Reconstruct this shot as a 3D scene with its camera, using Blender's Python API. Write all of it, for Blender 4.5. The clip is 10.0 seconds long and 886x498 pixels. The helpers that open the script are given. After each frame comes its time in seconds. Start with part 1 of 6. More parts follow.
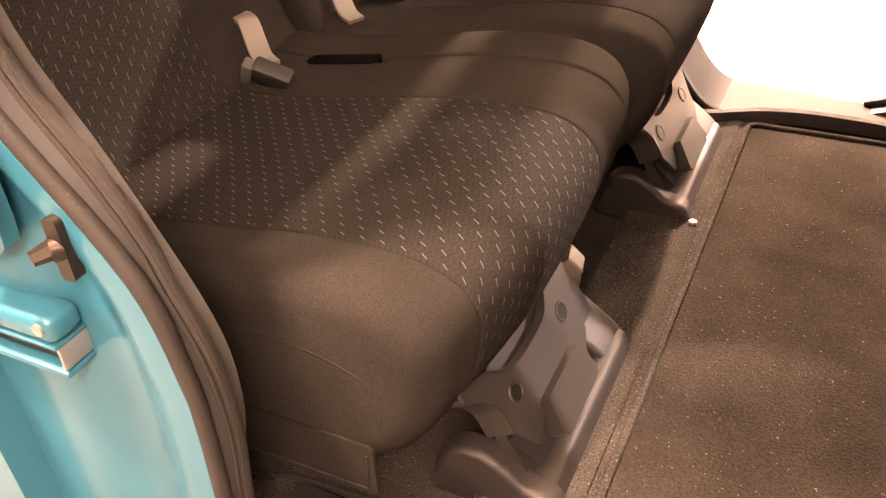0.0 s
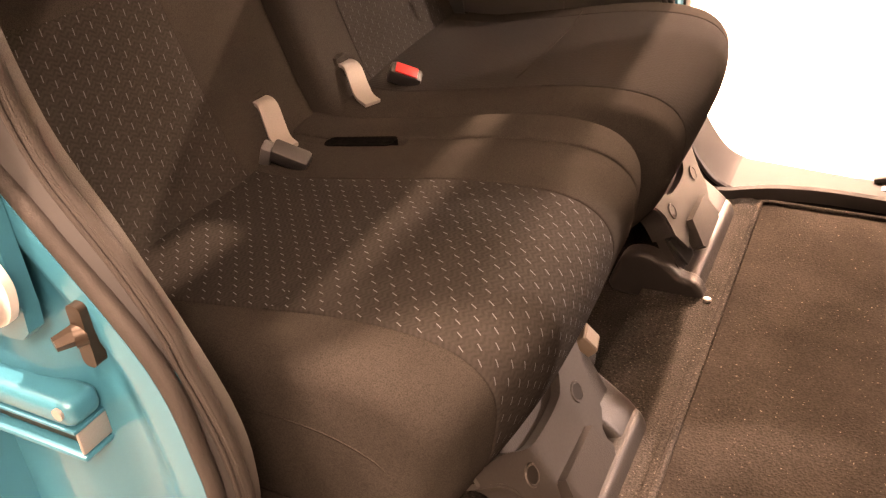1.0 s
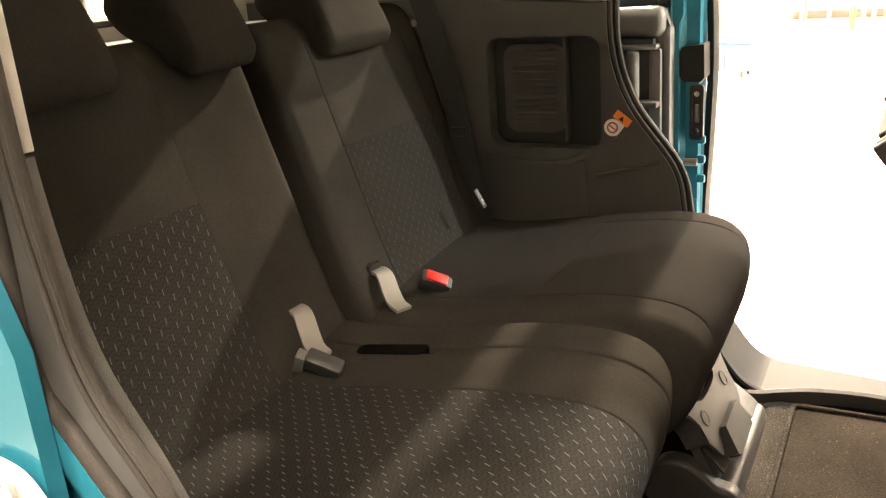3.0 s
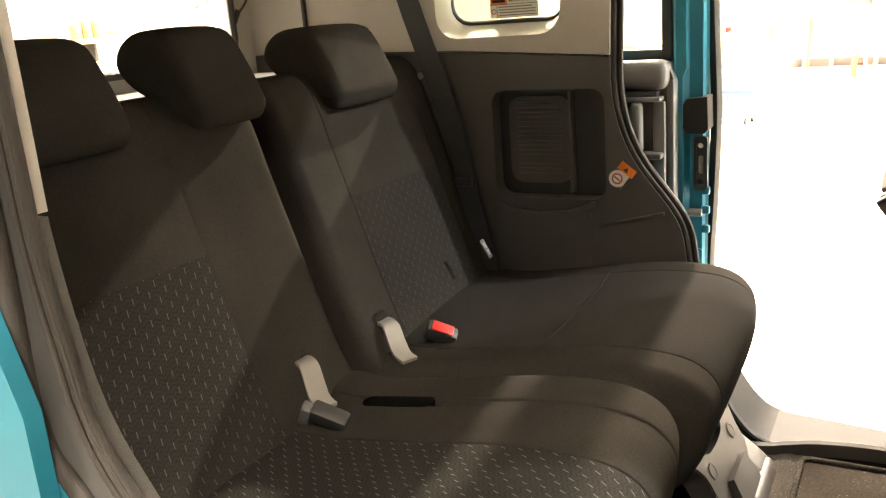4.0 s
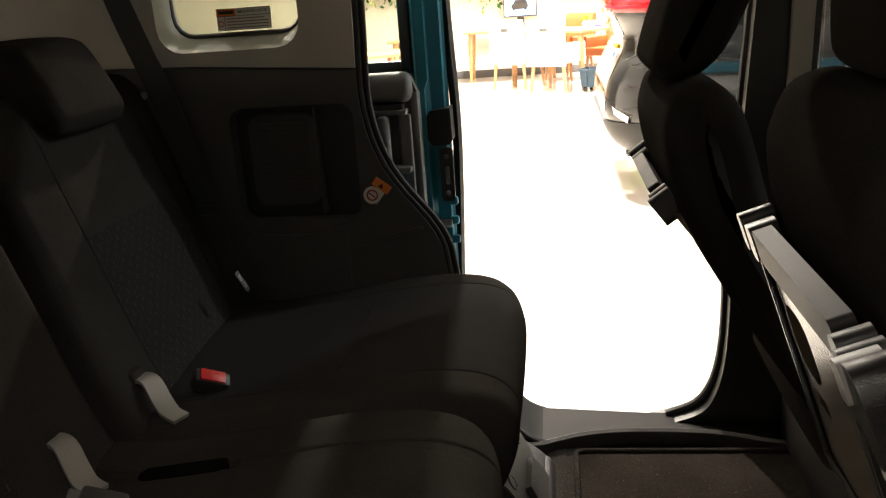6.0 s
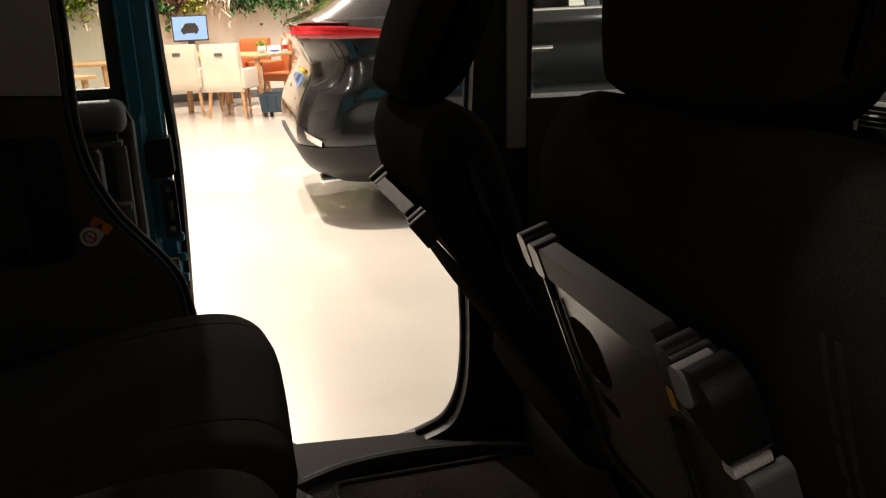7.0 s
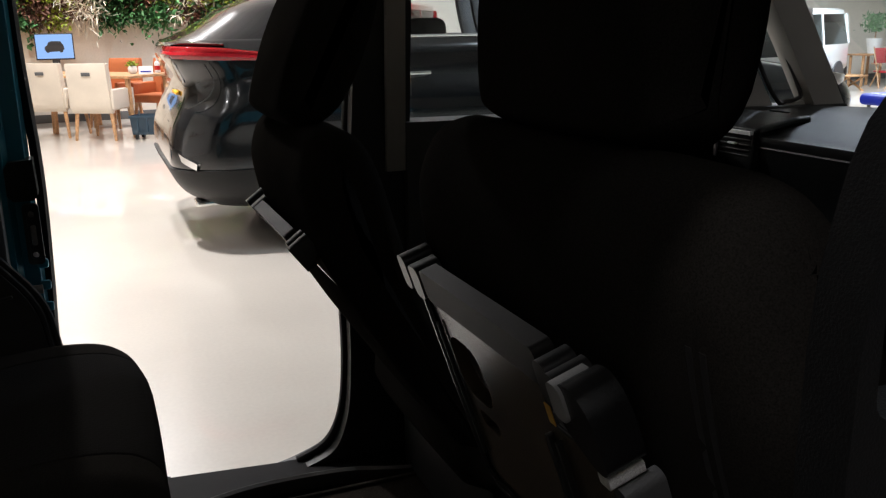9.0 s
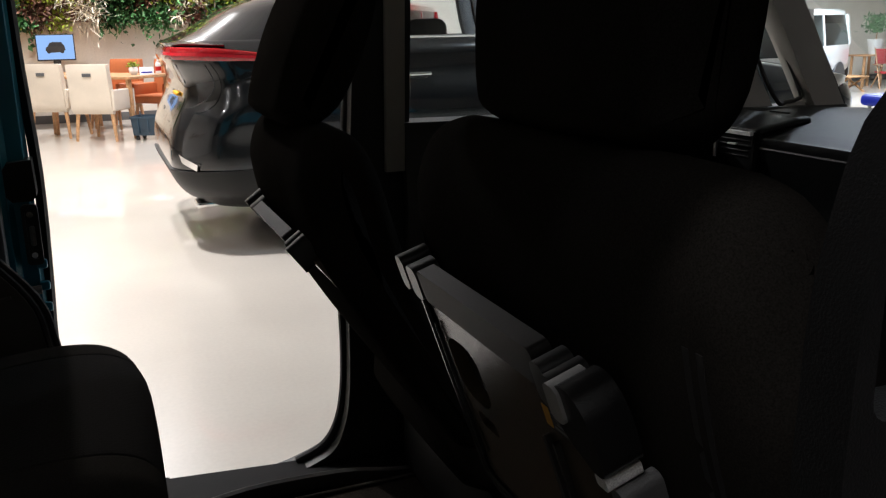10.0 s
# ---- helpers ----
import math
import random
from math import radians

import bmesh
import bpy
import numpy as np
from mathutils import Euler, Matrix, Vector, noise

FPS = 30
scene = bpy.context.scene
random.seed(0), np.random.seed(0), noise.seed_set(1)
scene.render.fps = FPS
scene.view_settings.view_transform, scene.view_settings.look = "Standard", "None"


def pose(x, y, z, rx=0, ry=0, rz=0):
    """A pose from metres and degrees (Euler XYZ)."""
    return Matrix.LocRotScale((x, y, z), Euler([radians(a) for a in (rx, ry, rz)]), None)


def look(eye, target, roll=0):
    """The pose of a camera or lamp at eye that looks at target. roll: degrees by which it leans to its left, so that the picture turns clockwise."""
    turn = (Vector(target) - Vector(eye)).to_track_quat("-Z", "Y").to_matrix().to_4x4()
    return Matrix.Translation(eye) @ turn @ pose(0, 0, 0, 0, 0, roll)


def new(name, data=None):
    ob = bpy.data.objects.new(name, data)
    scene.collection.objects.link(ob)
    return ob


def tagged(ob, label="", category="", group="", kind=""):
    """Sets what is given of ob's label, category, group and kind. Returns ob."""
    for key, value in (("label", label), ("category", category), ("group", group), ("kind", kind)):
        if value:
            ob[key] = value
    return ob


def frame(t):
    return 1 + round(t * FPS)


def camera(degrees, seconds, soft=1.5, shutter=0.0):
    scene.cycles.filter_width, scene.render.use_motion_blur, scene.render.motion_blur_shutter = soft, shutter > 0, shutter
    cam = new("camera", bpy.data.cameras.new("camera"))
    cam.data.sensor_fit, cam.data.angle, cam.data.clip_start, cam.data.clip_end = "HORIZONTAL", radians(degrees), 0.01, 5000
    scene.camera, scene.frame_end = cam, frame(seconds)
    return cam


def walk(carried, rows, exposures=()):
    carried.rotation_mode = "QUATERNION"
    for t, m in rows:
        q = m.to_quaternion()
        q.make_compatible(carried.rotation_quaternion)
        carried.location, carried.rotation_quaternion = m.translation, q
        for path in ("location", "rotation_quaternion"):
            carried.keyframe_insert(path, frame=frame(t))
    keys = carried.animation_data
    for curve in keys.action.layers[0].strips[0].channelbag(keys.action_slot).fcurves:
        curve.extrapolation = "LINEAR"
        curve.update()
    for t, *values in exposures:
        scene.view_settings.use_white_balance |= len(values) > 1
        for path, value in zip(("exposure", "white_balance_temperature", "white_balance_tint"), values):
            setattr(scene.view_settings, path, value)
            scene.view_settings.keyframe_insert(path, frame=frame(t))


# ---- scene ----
# Axes: x towards the front of the car, y across it away from the near door, z up from the showroom floor.
cam = camera(54.1, 10.0, soft=1.25)
PATH = [
    (0, (0.296, -0.289, 1.22), (-0.462, 1.149, 0.055), -3.9),
    (0.5, (0.297, -0.29, 1.223), (-0.488, 1.178, 0.115), -4.2),
    (1, (0.295, -0.292, 1.235), (-0.521, 1.218, 0.209), -4.3),
    (1.5, (0.295, -0.293, 1.246), (-0.553, 1.263, 0.319), -4.5),
    (2, (0.296, -0.296, 1.257), (-0.58, 1.302, 0.432), -4.5),
    (2.5, (0.29, -0.299, 1.266), (-0.609, 1.335, 0.542), -4.5),
    (3, (0.287, -0.3, 1.276), (-0.631, 1.359, 0.638), -4.5),
    (4.5, (0.289, -0.303, 1.292), (-0.643, 1.388, 0.768), -4.6),
    (5, (0.288, -0.303, 1.292), (-0.555, 1.43, 0.757), -4.8),
    (5.2, (0.292, -0.303, 1.29), (-0.498, 1.454, 0.753), -4.9),
    (6.3, (0.049, -0.222, 1.289), (0.029, 1.698, 0.727), -3.7),
    (6.5, (0.026, -0.21, 1.29), (0.156, 1.706, 0.729), -3.5),
    (7, (0.006, -0.199, 1.294), (0.459, 1.671, 0.749), -2.6),
    (7.5, (0.003, -0.195, 1.294), (0.64, 1.628, 0.772), -1.8),
    (8, (0.004, -0.199, 1.294), (0.708, 1.603, 0.784), -1.4),
    (8.5, (0.004, -0.201, 1.293), (0.724, 1.596, 0.79), -1.2),
    (9, (0.006, -0.201, 1.292), (0.725, 1.597, 0.792), -1.1),
    (9.5, (0.009, -0.202, 1.292), (0.722, 1.598, 0.79), -1.1),
    (10, (0.01, -0.2, 1.291), (0.727, 1.599, 0.793), -1.1),
]
EXPOSURES = [(0.0, 4.65, 10000, 46), (0.8, 4.65, 10600, 46), (1.5, 4.62, 10800, 48), (2.1, 4.6, 8600, 22), (3.0, 4.45, 7800, 14), (4.5, 4.4, 7200, 11), (5.2, 4.35, 6900, 10), (5.8, 2.7, 6700, 10), (6.3, 1.45, 6600, 10), (6.5, 1.1, 6600, 10), (7.0, 0.42, 6800, 14), (7.5, 0.14, 6350, 13), (8.5, 0.02, 5750, 12), (10.0, 0.02, 5750, 12)]
walk(cam, [(t, look(eye, target, roll)) for t, eye, target, roll in PATH], EXPOSURES)

# ---- world and lights ----
world = bpy.data.worlds.new("showroom_night")
world.use_nodes = True
scene.world = world
world.node_tree.nodes["Background"].inputs[0].default_value = (0.02, 0.022, 0.025, 1)
world.node_tree.nodes["Background"].inputs[1].default_value = 0.3
CEILING = 3.3


def downlight(x, y, watts, size=0.16, spread=150, warm=(1.0, 0.91, 0.80)):
    lamp = bpy.data.lights.new("downlight", "AREA")
    lamp.shape, lamp.size, lamp.energy, lamp.color, lamp.spread = "DISK", size, watts, warm, radians(spread)
    ob = new("downlight", lamp)
    ob.location = (x, y, CEILING - 0.02)
    return ob


# The wide near-side discs are added as soft fill; the rest are downlights.
for lx, ly, lw, wide in ((-0.76, -0.50, 9, .16), (-0.80, -1.05, 3, .16), (0.30, -2.4, 3, 2.0), (0.9, -3.8, 4, 2.4), (1.5, -2.0, 12, 1.2), (-2.4, 0.8, 24, .16), (-2.6, 4.4, 17, .16), (-0.3, 5.2, 130, .16), (3.7, 3.4, 45, .16),
                         (5.6, 3.4, 30, .16), (0.2, 7.9, 90, .16), (3.6, 8.2, 90, .16), (-0.8, 10.2, 90, .16), (1.3, 12.9, 80, .16), (4.6, 11.8, 110, .16), (-0.5, 12.9, 70, .16), (7.5, 8.8, 100, .16), (11.5, 10.5, 260, .16)):
    downlight(lx, ly, lw, wide, warm=(0.92, 0.98, 1.0) if lx > 3.5 else (1.0, 0.91, 0.80))


# ---- materials ----
def material(name, base, rough=0.5, metal=0.0, grain=0.0, scale=200.0, stain=0.0, stain_scale=4.0, coat=0.0, spec=0.5, bump=0.0, bump_scale=None, sheen=0.0):
    """A principled material with fine grain, broad stains and a fine relief."""
    m = bpy.data.materials.new(name)
    m.use_nodes = True
    nt = m.node_tree
    p = nt.nodes["Principled BSDF"]
    p.inputs["Roughness"].default_value = rough
    p.inputs["Metallic"].default_value = metal
    p.inputs["Specular IOR Level"].default_value = spec
    p.inputs["Coat Weight"].default_value = coat
    p.inputs["Coat Roughness"].default_value = 0.04
    p.inputs["Sheen Weight"].default_value = sheen
    p.inputs["Base Color"].default_value = (*base, 1)
    tc = nt.nodes.new("ShaderNodeTexCoord")
    fine = nt.nodes.new("ShaderNodeTexNoise")
    fine.inputs["Scale"].default_value, fine.inputs["Detail"].default_value = scale, 2
    nt.links.new(tc.outputs["Object"], fine.inputs["Vector"])
    if grain or stain:
        wide = nt.nodes.new("ShaderNodeTexNoise")
        wide.inputs["Scale"].default_value, wide.inputs["Detail"].default_value = stain_scale, 4
        nt.links.new(tc.outputs["Object"], wide.inputs["Vector"])
        last = None
        for tex, amount in ((fine, grain), (wide, stain)):
            ramp = nt.nodes.new("ShaderNodeMapRange")
            ramp.inputs["From Min"].default_value, ramp.inputs["From Max"].default_value = 0.3, 0.7
            ramp.inputs["To Min"].default_value, ramp.inputs["To Max"].default_value = 1 - amount, 1 + amount
            nt.links.new(tex.outputs["Fac"], ramp.inputs["Value"])
            mix = nt.nodes.new("ShaderNodeVectorMath")
            mix.operation = "SCALE"
            if last is None:
                mix.inputs[0].default_value = base
            else:
                nt.links.new(last, mix.inputs[0])
            nt.links.new(ramp.outputs["Result"], mix.inputs["Scale"])
            last = mix.outputs["Vector"]
        nt.links.new(last, p.inputs["Base Color"])
    if bump:
        if bump_scale:
            relief = nt.nodes.new("ShaderNodeTexNoise")
            relief.inputs["Scale"].default_value, relief.inputs["Detail"].default_value = bump_scale, 2
            nt.links.new(tc.outputs["Object"], relief.inputs["Vector"])
        else:
            relief = fine
        b = nt.nodes.new("ShaderNodeBump")
        b.inputs["Strength"].default_value, b.inputs["Distance"].default_value = bump, 0.002
        nt.links.new(relief.outputs["Fac"], b.inputs["Height"])
        nt.links.new(b.outputs["Normal"], p.inputs["Normal"])
    return m


def glowing(name, colour, strength):
    m = bpy.data.materials.new(name)
    m.use_nodes = True
    p = m.node_tree.nodes["Principled BSDF"]
    p.inputs["Base Color"].default_value = (0.02, 0.02, 0.02, 1)
    p.inputs["Emission Color"].default_value = (*colour, 1)
    p.inputs["Emission Strength"].default_value = strength
    return m


def clear_glass(name, tint=(0.95, 0.97, 0.96)):
    """Thin pane: mostly lets light straight through, with a Fresnel gloss."""
    m = bpy.data.materials.new(name)
    m.use_nodes = True
    nt = m.node_tree
    nt.nodes.remove(nt.nodes["Principled BSDF"])
    out = nt.nodes["Material Output"]
    tr, gl, mix, fr = (nt.nodes.new("ShaderNode" + n) for n in ("BsdfTransparent", "BsdfGlossy", "MixShader", "LayerWeight"))
    tr.inputs["Color"].default_value = (*tint, 1)
    gl.inputs["Roughness"].default_value = 0.02
    fr.inputs["Blend"].default_value = 0.5
    power, gain = nt.nodes.new("ShaderNodeMath"), nt.nodes.new("ShaderNodeMath")
    power.operation, power.inputs[1].default_value = "POWER", 5.0
    gain.operation, gain.inputs[1].default_value, gain.inputs[2].default_value = "MULTIPLY_ADD", 0.8, 0.025
    nt.links.new(fr.outputs["Facing"], power.inputs[0])
    nt.links.new(power.outputs[0], gain.inputs[0])
    nt.links.new(gain.outputs[0], mix.inputs[0])
    nt.links.new(tr.outputs[0], mix.inputs[1])
    nt.links.new(gl.outputs[0], mix.inputs[2])
    nt.links.new(mix.outputs[0], out.inputs["Surface"])
    return m


def dashed_fabric(name, base, dash, du, dv, length, width, slope=0.25):
    """Woven cloth with staggered short light dashes, laid out on the UV map in metres, and a fine chevron weave."""
    m = material(name, base, 0.95, spec=0.0)
    nt = m.node_tree
    p = nt.nodes["Principled BSDF"]
    uv = nt.nodes.new("ShaderNodeUVMap")
    sep = nt.nodes.new("ShaderNodeSeparateXYZ")
    nt.links.new(uv.outputs[0], sep.inputs[0])

    def calc(op, a, b=None, c=None):
        n = nt.nodes.new("ShaderNodeMath")
        n.operation = op
        for i, v in enumerate((a, b, c)):
            if v is None:
                continue
            if isinstance(v, (int, float)):
                n.inputs[i].default_value = v
            else:
                nt.links.new(v, n.inputs[i])
        return n.outputs[0]

    u, v = calc("DIVIDE", sep.outputs[0], du), calc("DIVIDE", sep.outputs[1], dv)
    shift = calc("MULTIPLY", calc("MODULO", calc("FLOOR", u), 2.0), 0.5)
    fu, fv = calc("FRACT", u), calc("FRACT", calc("ADD", v, shift))
    lean = calc("MULTIPLY_ADD", calc("SUBTRACT", fv, 0.5), slope, 0.5)
    near_u = calc("LESS_THAN", calc("ABSOLUTE", calc("SUBTRACT", fu, lean)), width / du / 2)
    near_v = calc("LESS_THAN", calc("ABSOLUTE", calc("SUBTRACT", fv, 0.5)), length / dv / 2)
    on = calc("MULTIPLY", near_u, near_v)
    noise_n = nt.nodes.new("ShaderNodeTexNoise")
    noise_n.inputs["Scale"].default_value = 90
    zig = calc("SINE", calc("MULTIPLY_ADD", calc("PINGPONG", u, 0.5), 9.0, calc("MULTIPLY", v, 22.0)))
    weave = calc("MULTIPLY_ADD", zig, 0.10, calc("MULTIPLY_ADD", noise_n.outputs["Fac"], 0.5, 0.75))
    cloth = nt.nodes.new("ShaderNodeVectorMath")
    cloth.operation, cloth.inputs[0].default_value = "SCALE", base
    nt.links.new(weave, cloth.inputs["Scale"])
    mix = nt.nodes.new("ShaderNodeMix")
    mix.data_type = "RGBA"
    nt.links.new(on, mix.inputs["Factor"])
    nt.links.new(cloth.outputs[0], mix.inputs["A"])
    mix.inputs["B"].default_value = (*dash, 1)
    nt.links.new(mix.outputs["Result"], p.inputs["Base Color"])
    b = nt.nodes.new("ShaderNodeBump")
    b.inputs["Strength"].default_value, b.inputs["Distance"].default_value = 0.12, 0.001
    nt.links.new(calc("ADD", zig, on), b.inputs["Height"])
    nt.links.new(b.outputs["Normal"], p.inputs["Normal"])
    return m


FABRIC = material("dark_fabric", (0.0265, 0.0240, 0.0212), 0.95, grain=0.3, scale=700, stain=0.14, stain_scale=6, spec=0.0, bump=0.07)
SLOT_SHADE = material("belt_slot_shade", (0.004, 0.0038, 0.0036), 1.0, spec=0.0, grain=0.2)
# One cloth; dashes brighter on the cushion, dimmed for the far backrest's weaker light.
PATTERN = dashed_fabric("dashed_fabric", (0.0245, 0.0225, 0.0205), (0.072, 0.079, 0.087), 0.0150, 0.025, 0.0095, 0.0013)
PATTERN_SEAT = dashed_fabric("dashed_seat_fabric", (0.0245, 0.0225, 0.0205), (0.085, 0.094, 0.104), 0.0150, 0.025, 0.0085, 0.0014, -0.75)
PATTERN_SHADED = dashed_fabric("shaded_dashed_fabric", (0.0245, 0.0225, 0.0205), (0.052, 0.056, 0.060), 0.0150, 0.025, 0.0095, 0.0012)
PATTERN_BLUE = dashed_fabric("ribbed_fabric", (0.0250, 0.0232, 0.0213), (0.031, 0.0305, 0.030), 0.007, 0.012, 0.009, 0.002)
BLACK_PLASTIC = material("black_plastic", (0.022, 0.022, 0.022), 0.45, grain=0.1, scale=900, bump=0.25, stain=0.08)
DARK_TRIM = material("dark_trim", (0.074, 0.072, 0.068), 0.55, grain=0.12, scale=800, bump=0.35, stain=0.1)
CEILING_PAINT = material("ceiling_paint", (0.64, 0.64, 0.63), 0.8, grain=0.06, scale=300, stain=0.08)
DASH_SKIN = material("dash_skin", (0.009, 0.010, 0.010), 0.33, spec=0.15, grain=0.12, scale=900, bump=0.3, stain=0.08)
GREY_TRIM = material("grey_trim", (0.43, 0.405, 0.37), 0.5, grain=0.05, scale=800, bump=0.2, stain=0.05)
MID_PLASTIC = material("mid_grey_plastic", (0.10, 0.10, 0.10), 0.5, grain=0.1, scale=700, bump=0.3, stain=0.08)
SILVER = material("silver_plastic", (0.34, 0.325, 0.31), 0.35, metal=0.6, grain=0.05, scale=600, stain=0.06)
RUBBER = material("seal_rubber", (0.045, 0.042, 0.040), 0.5, grain=0.1, scale=500, stain=0.1)
SEAL_CLOTH = material("seal_cloth", (0.022, 0.0185, 0.016), 0.75, grain=0.15, scale=900, stain=0.08, bump=0.3)
TEAL = material("teal_paint", (0.008, 0.165, 0.240), 0.38, metal=0.15, coat=0.35, grain=0.06, scale=1500, stain=0.05)
CARPET = material("carpet", (0.040, 0.036, 0.032), 1.0, grain=0.45, scale=330, stain=0.25, stain_scale=9, spec=0.0, bump=1.0)
MAT_CARPET = material("mat_carpet", (0.027, 0.023, 0.0195), 1.0, grain=0.3, scale=280, stain=0.3, stain_scale=7, spec=0.0, bump=1.0)
STEEL = material("bracket_steel", (0.042, 0.039, 0.036), 0.5, metal=0.3, grain=0.1, scale=300, stain=0.15)
BOLT = material("bolt_steel", (0.22, 0.2, 0.18), 0.4, metal=0.8, grain=0.1)
BRONZE = material("bronzed_steel", (0.035, 0.025, 0.018), 0.4, metal=0.5, grain=0.1)
LIT_SILVER = material("lit_satin_silver", (0.86, 0.86, 0.85), 0.38, grain=0.04)
VENT_SILVER = material("satin_silver", (0.62, 0.62, 0.61), 0.3, metal=0.1, grain=0.03)
SILL_GREY = material("sill_grey", (0.0125, 0.0121, 0.0118), 0.6, spec=0.08, grain=0.1, scale=700, bump=0.2, stain=0.1)
CHROME = material("chrome", (0.8, 0.8, 0.8), 0.08, metal=1.0)
GLASS = clear_glass("window_glass")
PRIVACY_GLASS = clear_glass("green_glass", (0.92, 0.95, 0.91))
BLACK_PAINT = material("black_paint", (0.0055, 0.0065, 0.008), 0.16, metal=0.0, spec=0.5, coat=1.0, grain=0.08, scale=1400)
RED_LENS = material("red_lens", (0.34, 0.005, 0.009), 0.10, coat=1.0, grain=0.15, scale=60)
RED = material("red_button", (0.42, 0.008, 0.008), 0.35, grain=0.05)
ORANGE_STICKER = material("orange_sticker", (0.85, 0.22, 0.03), 0.5, grain=0.03)
WHITE_STICKER = material("white_sticker", (0.75, 0.74, 0.72), 0.5, grain=0.03)
YELLOW_STICKER = material("yellow_sticker", (0.80, 0.42, 0.02), 0.5, grain=0.03)
BLACK_INK = material("black_ink", (0.02, 0.02, 0.02), 0.6)
GREY_INK = material("grey_ink", (0.25, 0.25, 0.25), 0.6)
FLOOR_BOUNCE = material("bounce_toned_floor", (0.19, 0.175, 0.155), 0.6, grain=0.15, scale=60, stain=0.1, stain_scale=2)
FLOOR_STONE = material("polished_floor", (0.62, 0.57, 0.50), 0.30, grain=0.03, scale=60, stain=0.06, stain_scale=1.3, spec=0.5, coat=0.8)
PLASTER = material("plaster", (0.74, 0.69, 0.60), 0.85, grain=0.04, scale=40, stain=0.06, stain_scale=1.5, bump=0.3, bump_scale=30)
WHITE_PAINT = material("white_paint", (0.78, 0.76, 0.72), 0.6, grain=0.03, stain=0.04)
OAK = material("oak_wood", (0.46, 0.26, 0.12), 0.5, grain=0.2, scale=40, stain=0.15, stain_scale=8)
CREAM_LEATHER = material("cream_leather", (0.66, 0.58, 0.47), 0.5, grain=0.05, scale=200, stain=0.06, bump=0.2)
ORANGE_LEATHER = material("orange_leather", (0.46, 0.14, 0.045), 0.5, grain=0.06, scale=200, stain=0.08, bump=0.2)
WEBBING = material("belt_webbing", (0.030, 0.031, 0.033), 0.7, grain=0.2, scale=900, bump=0.4, sheen=0.1)
GRIP_GREY = material("grip_grey", (0.014, 0.014, 0.0145), 0.6, spec=0.12, grain=0.1, scale=600, bump=0.3, stain=0.06)
BEIGE = material("beige_plastic", (0.20, 0.16, 0.12), 0.5, grain=0.05, stain=0.08)
NAVY = material("navy_crate", (0.025, 0.05, 0.075), 0.5, grain=0.08, stain=0.1)


def speckled(m, scale, thresh, colour):
    """Adds sparse pale specks to a felt."""
    nt = m.node_tree
    p = nt.nodes["Principled BSDF"]
    old = p.inputs["Base Color"].links[0].from_socket
    tc = nt.nodes.new("ShaderNodeTexCoord")
    v = nt.nodes.new("ShaderNodeTexNoise")
    v.inputs["Scale"].default_value, v.inputs["Detail"].default_value = scale, 1
    nt.links.new(tc.outputs["Object"], v.inputs["Vector"])
    r = nt.nodes.new("ShaderNodeMapRange")
    r.inputs["From Min"].default_value, r.inputs["From Max"].default_value = thresh, thresh + 0.04
    nt.links.new(v.outputs["Fac"], r.inputs["Value"])
    mix = nt.nodes.new("ShaderNodeMix")
    mix.data_type = "RGBA"
    nt.links.new(r.outputs["Result"], mix.inputs["Factor"])
    nt.links.new(old, mix.inputs["A"])
    mix.inputs["B"].default_value = (*colour, 1)
    nt.links.new(mix.outputs["Result"], p.inputs["Base Color"])


speckled(CARPET, 330, 0.70, (0.16, 0.14, 0.12))
speckled(MAT_CARPET, 260, 0.735, (0.15, 0.13, 0.11))


# ---- mesh helpers ----
def part(name, bm, mat, parent=None, label="", angle=38):
    """Links a bmesh as one mesh object under a thing or a part."""
    bmesh.ops.recalc_face_normals(bm, faces=bm.faces)
    limit = radians(angle)
    for e in bm.edges:
        if len(e.link_faces) == 2 and e.calc_face_angle(0) > limit:
            e.smooth = False
    for f in bm.faces:
        f.smooth = True
    me = bpy.data.meshes.new(name)
    bm.to_mesh(me)
    bm.free()
    me.materials.append(mat)
    ob = new(name, me)
    if parent is not None:
        ob.parent = parent
        ob.matrix_parent_inverse = parent.matrix_world.inverted()
    if label:
        tagged(ob, label)
    return ob


def thing(name, at, label, category, group="", kind=""):
    ob = new(name)
    ob.empty_display_size = 0.05
    ob.matrix_world = Matrix.Translation(at)
    bpy.context.view_layer.update()
    return tagged(ob, label, category, group, kind)


def add_box(bm, x0, x1, y0, y1, z0, z1, bevel=0.004, seg=2, m=None):
    made = bmesh.ops.create_cube(bm, size=1, matrix=Matrix.Translation(((x0 + x1) / 2, (y0 + y1) / 2, (z0 + z1) / 2)) @ Matrix.Diagonal((abs(x1 - x0), abs(y1 - y0), abs(z1 - z0), 1)))
    verts = made["verts"]
    if bevel:
        edges = list({e for v in verts for e in v.link_edges})
        out = bmesh.ops.bevel(bm, geom=edges, offset=bevel, segments=seg, profile=0.5, affect="EDGES")
        verts = list({v for f in out["faces"] for v in f.verts} | {v for v in verts if v.is_valid})
    if m is not None:
        bmesh.ops.transform(bm, matrix=m, verts=verts)
    return bm


def box(x0, x1, y0, y1, z0, z1, bevel=0.004, seg=2, m=None):
    return add_box(bmesh.new(), x0, x1, y0, y1, z0, z1, bevel, seg, m)


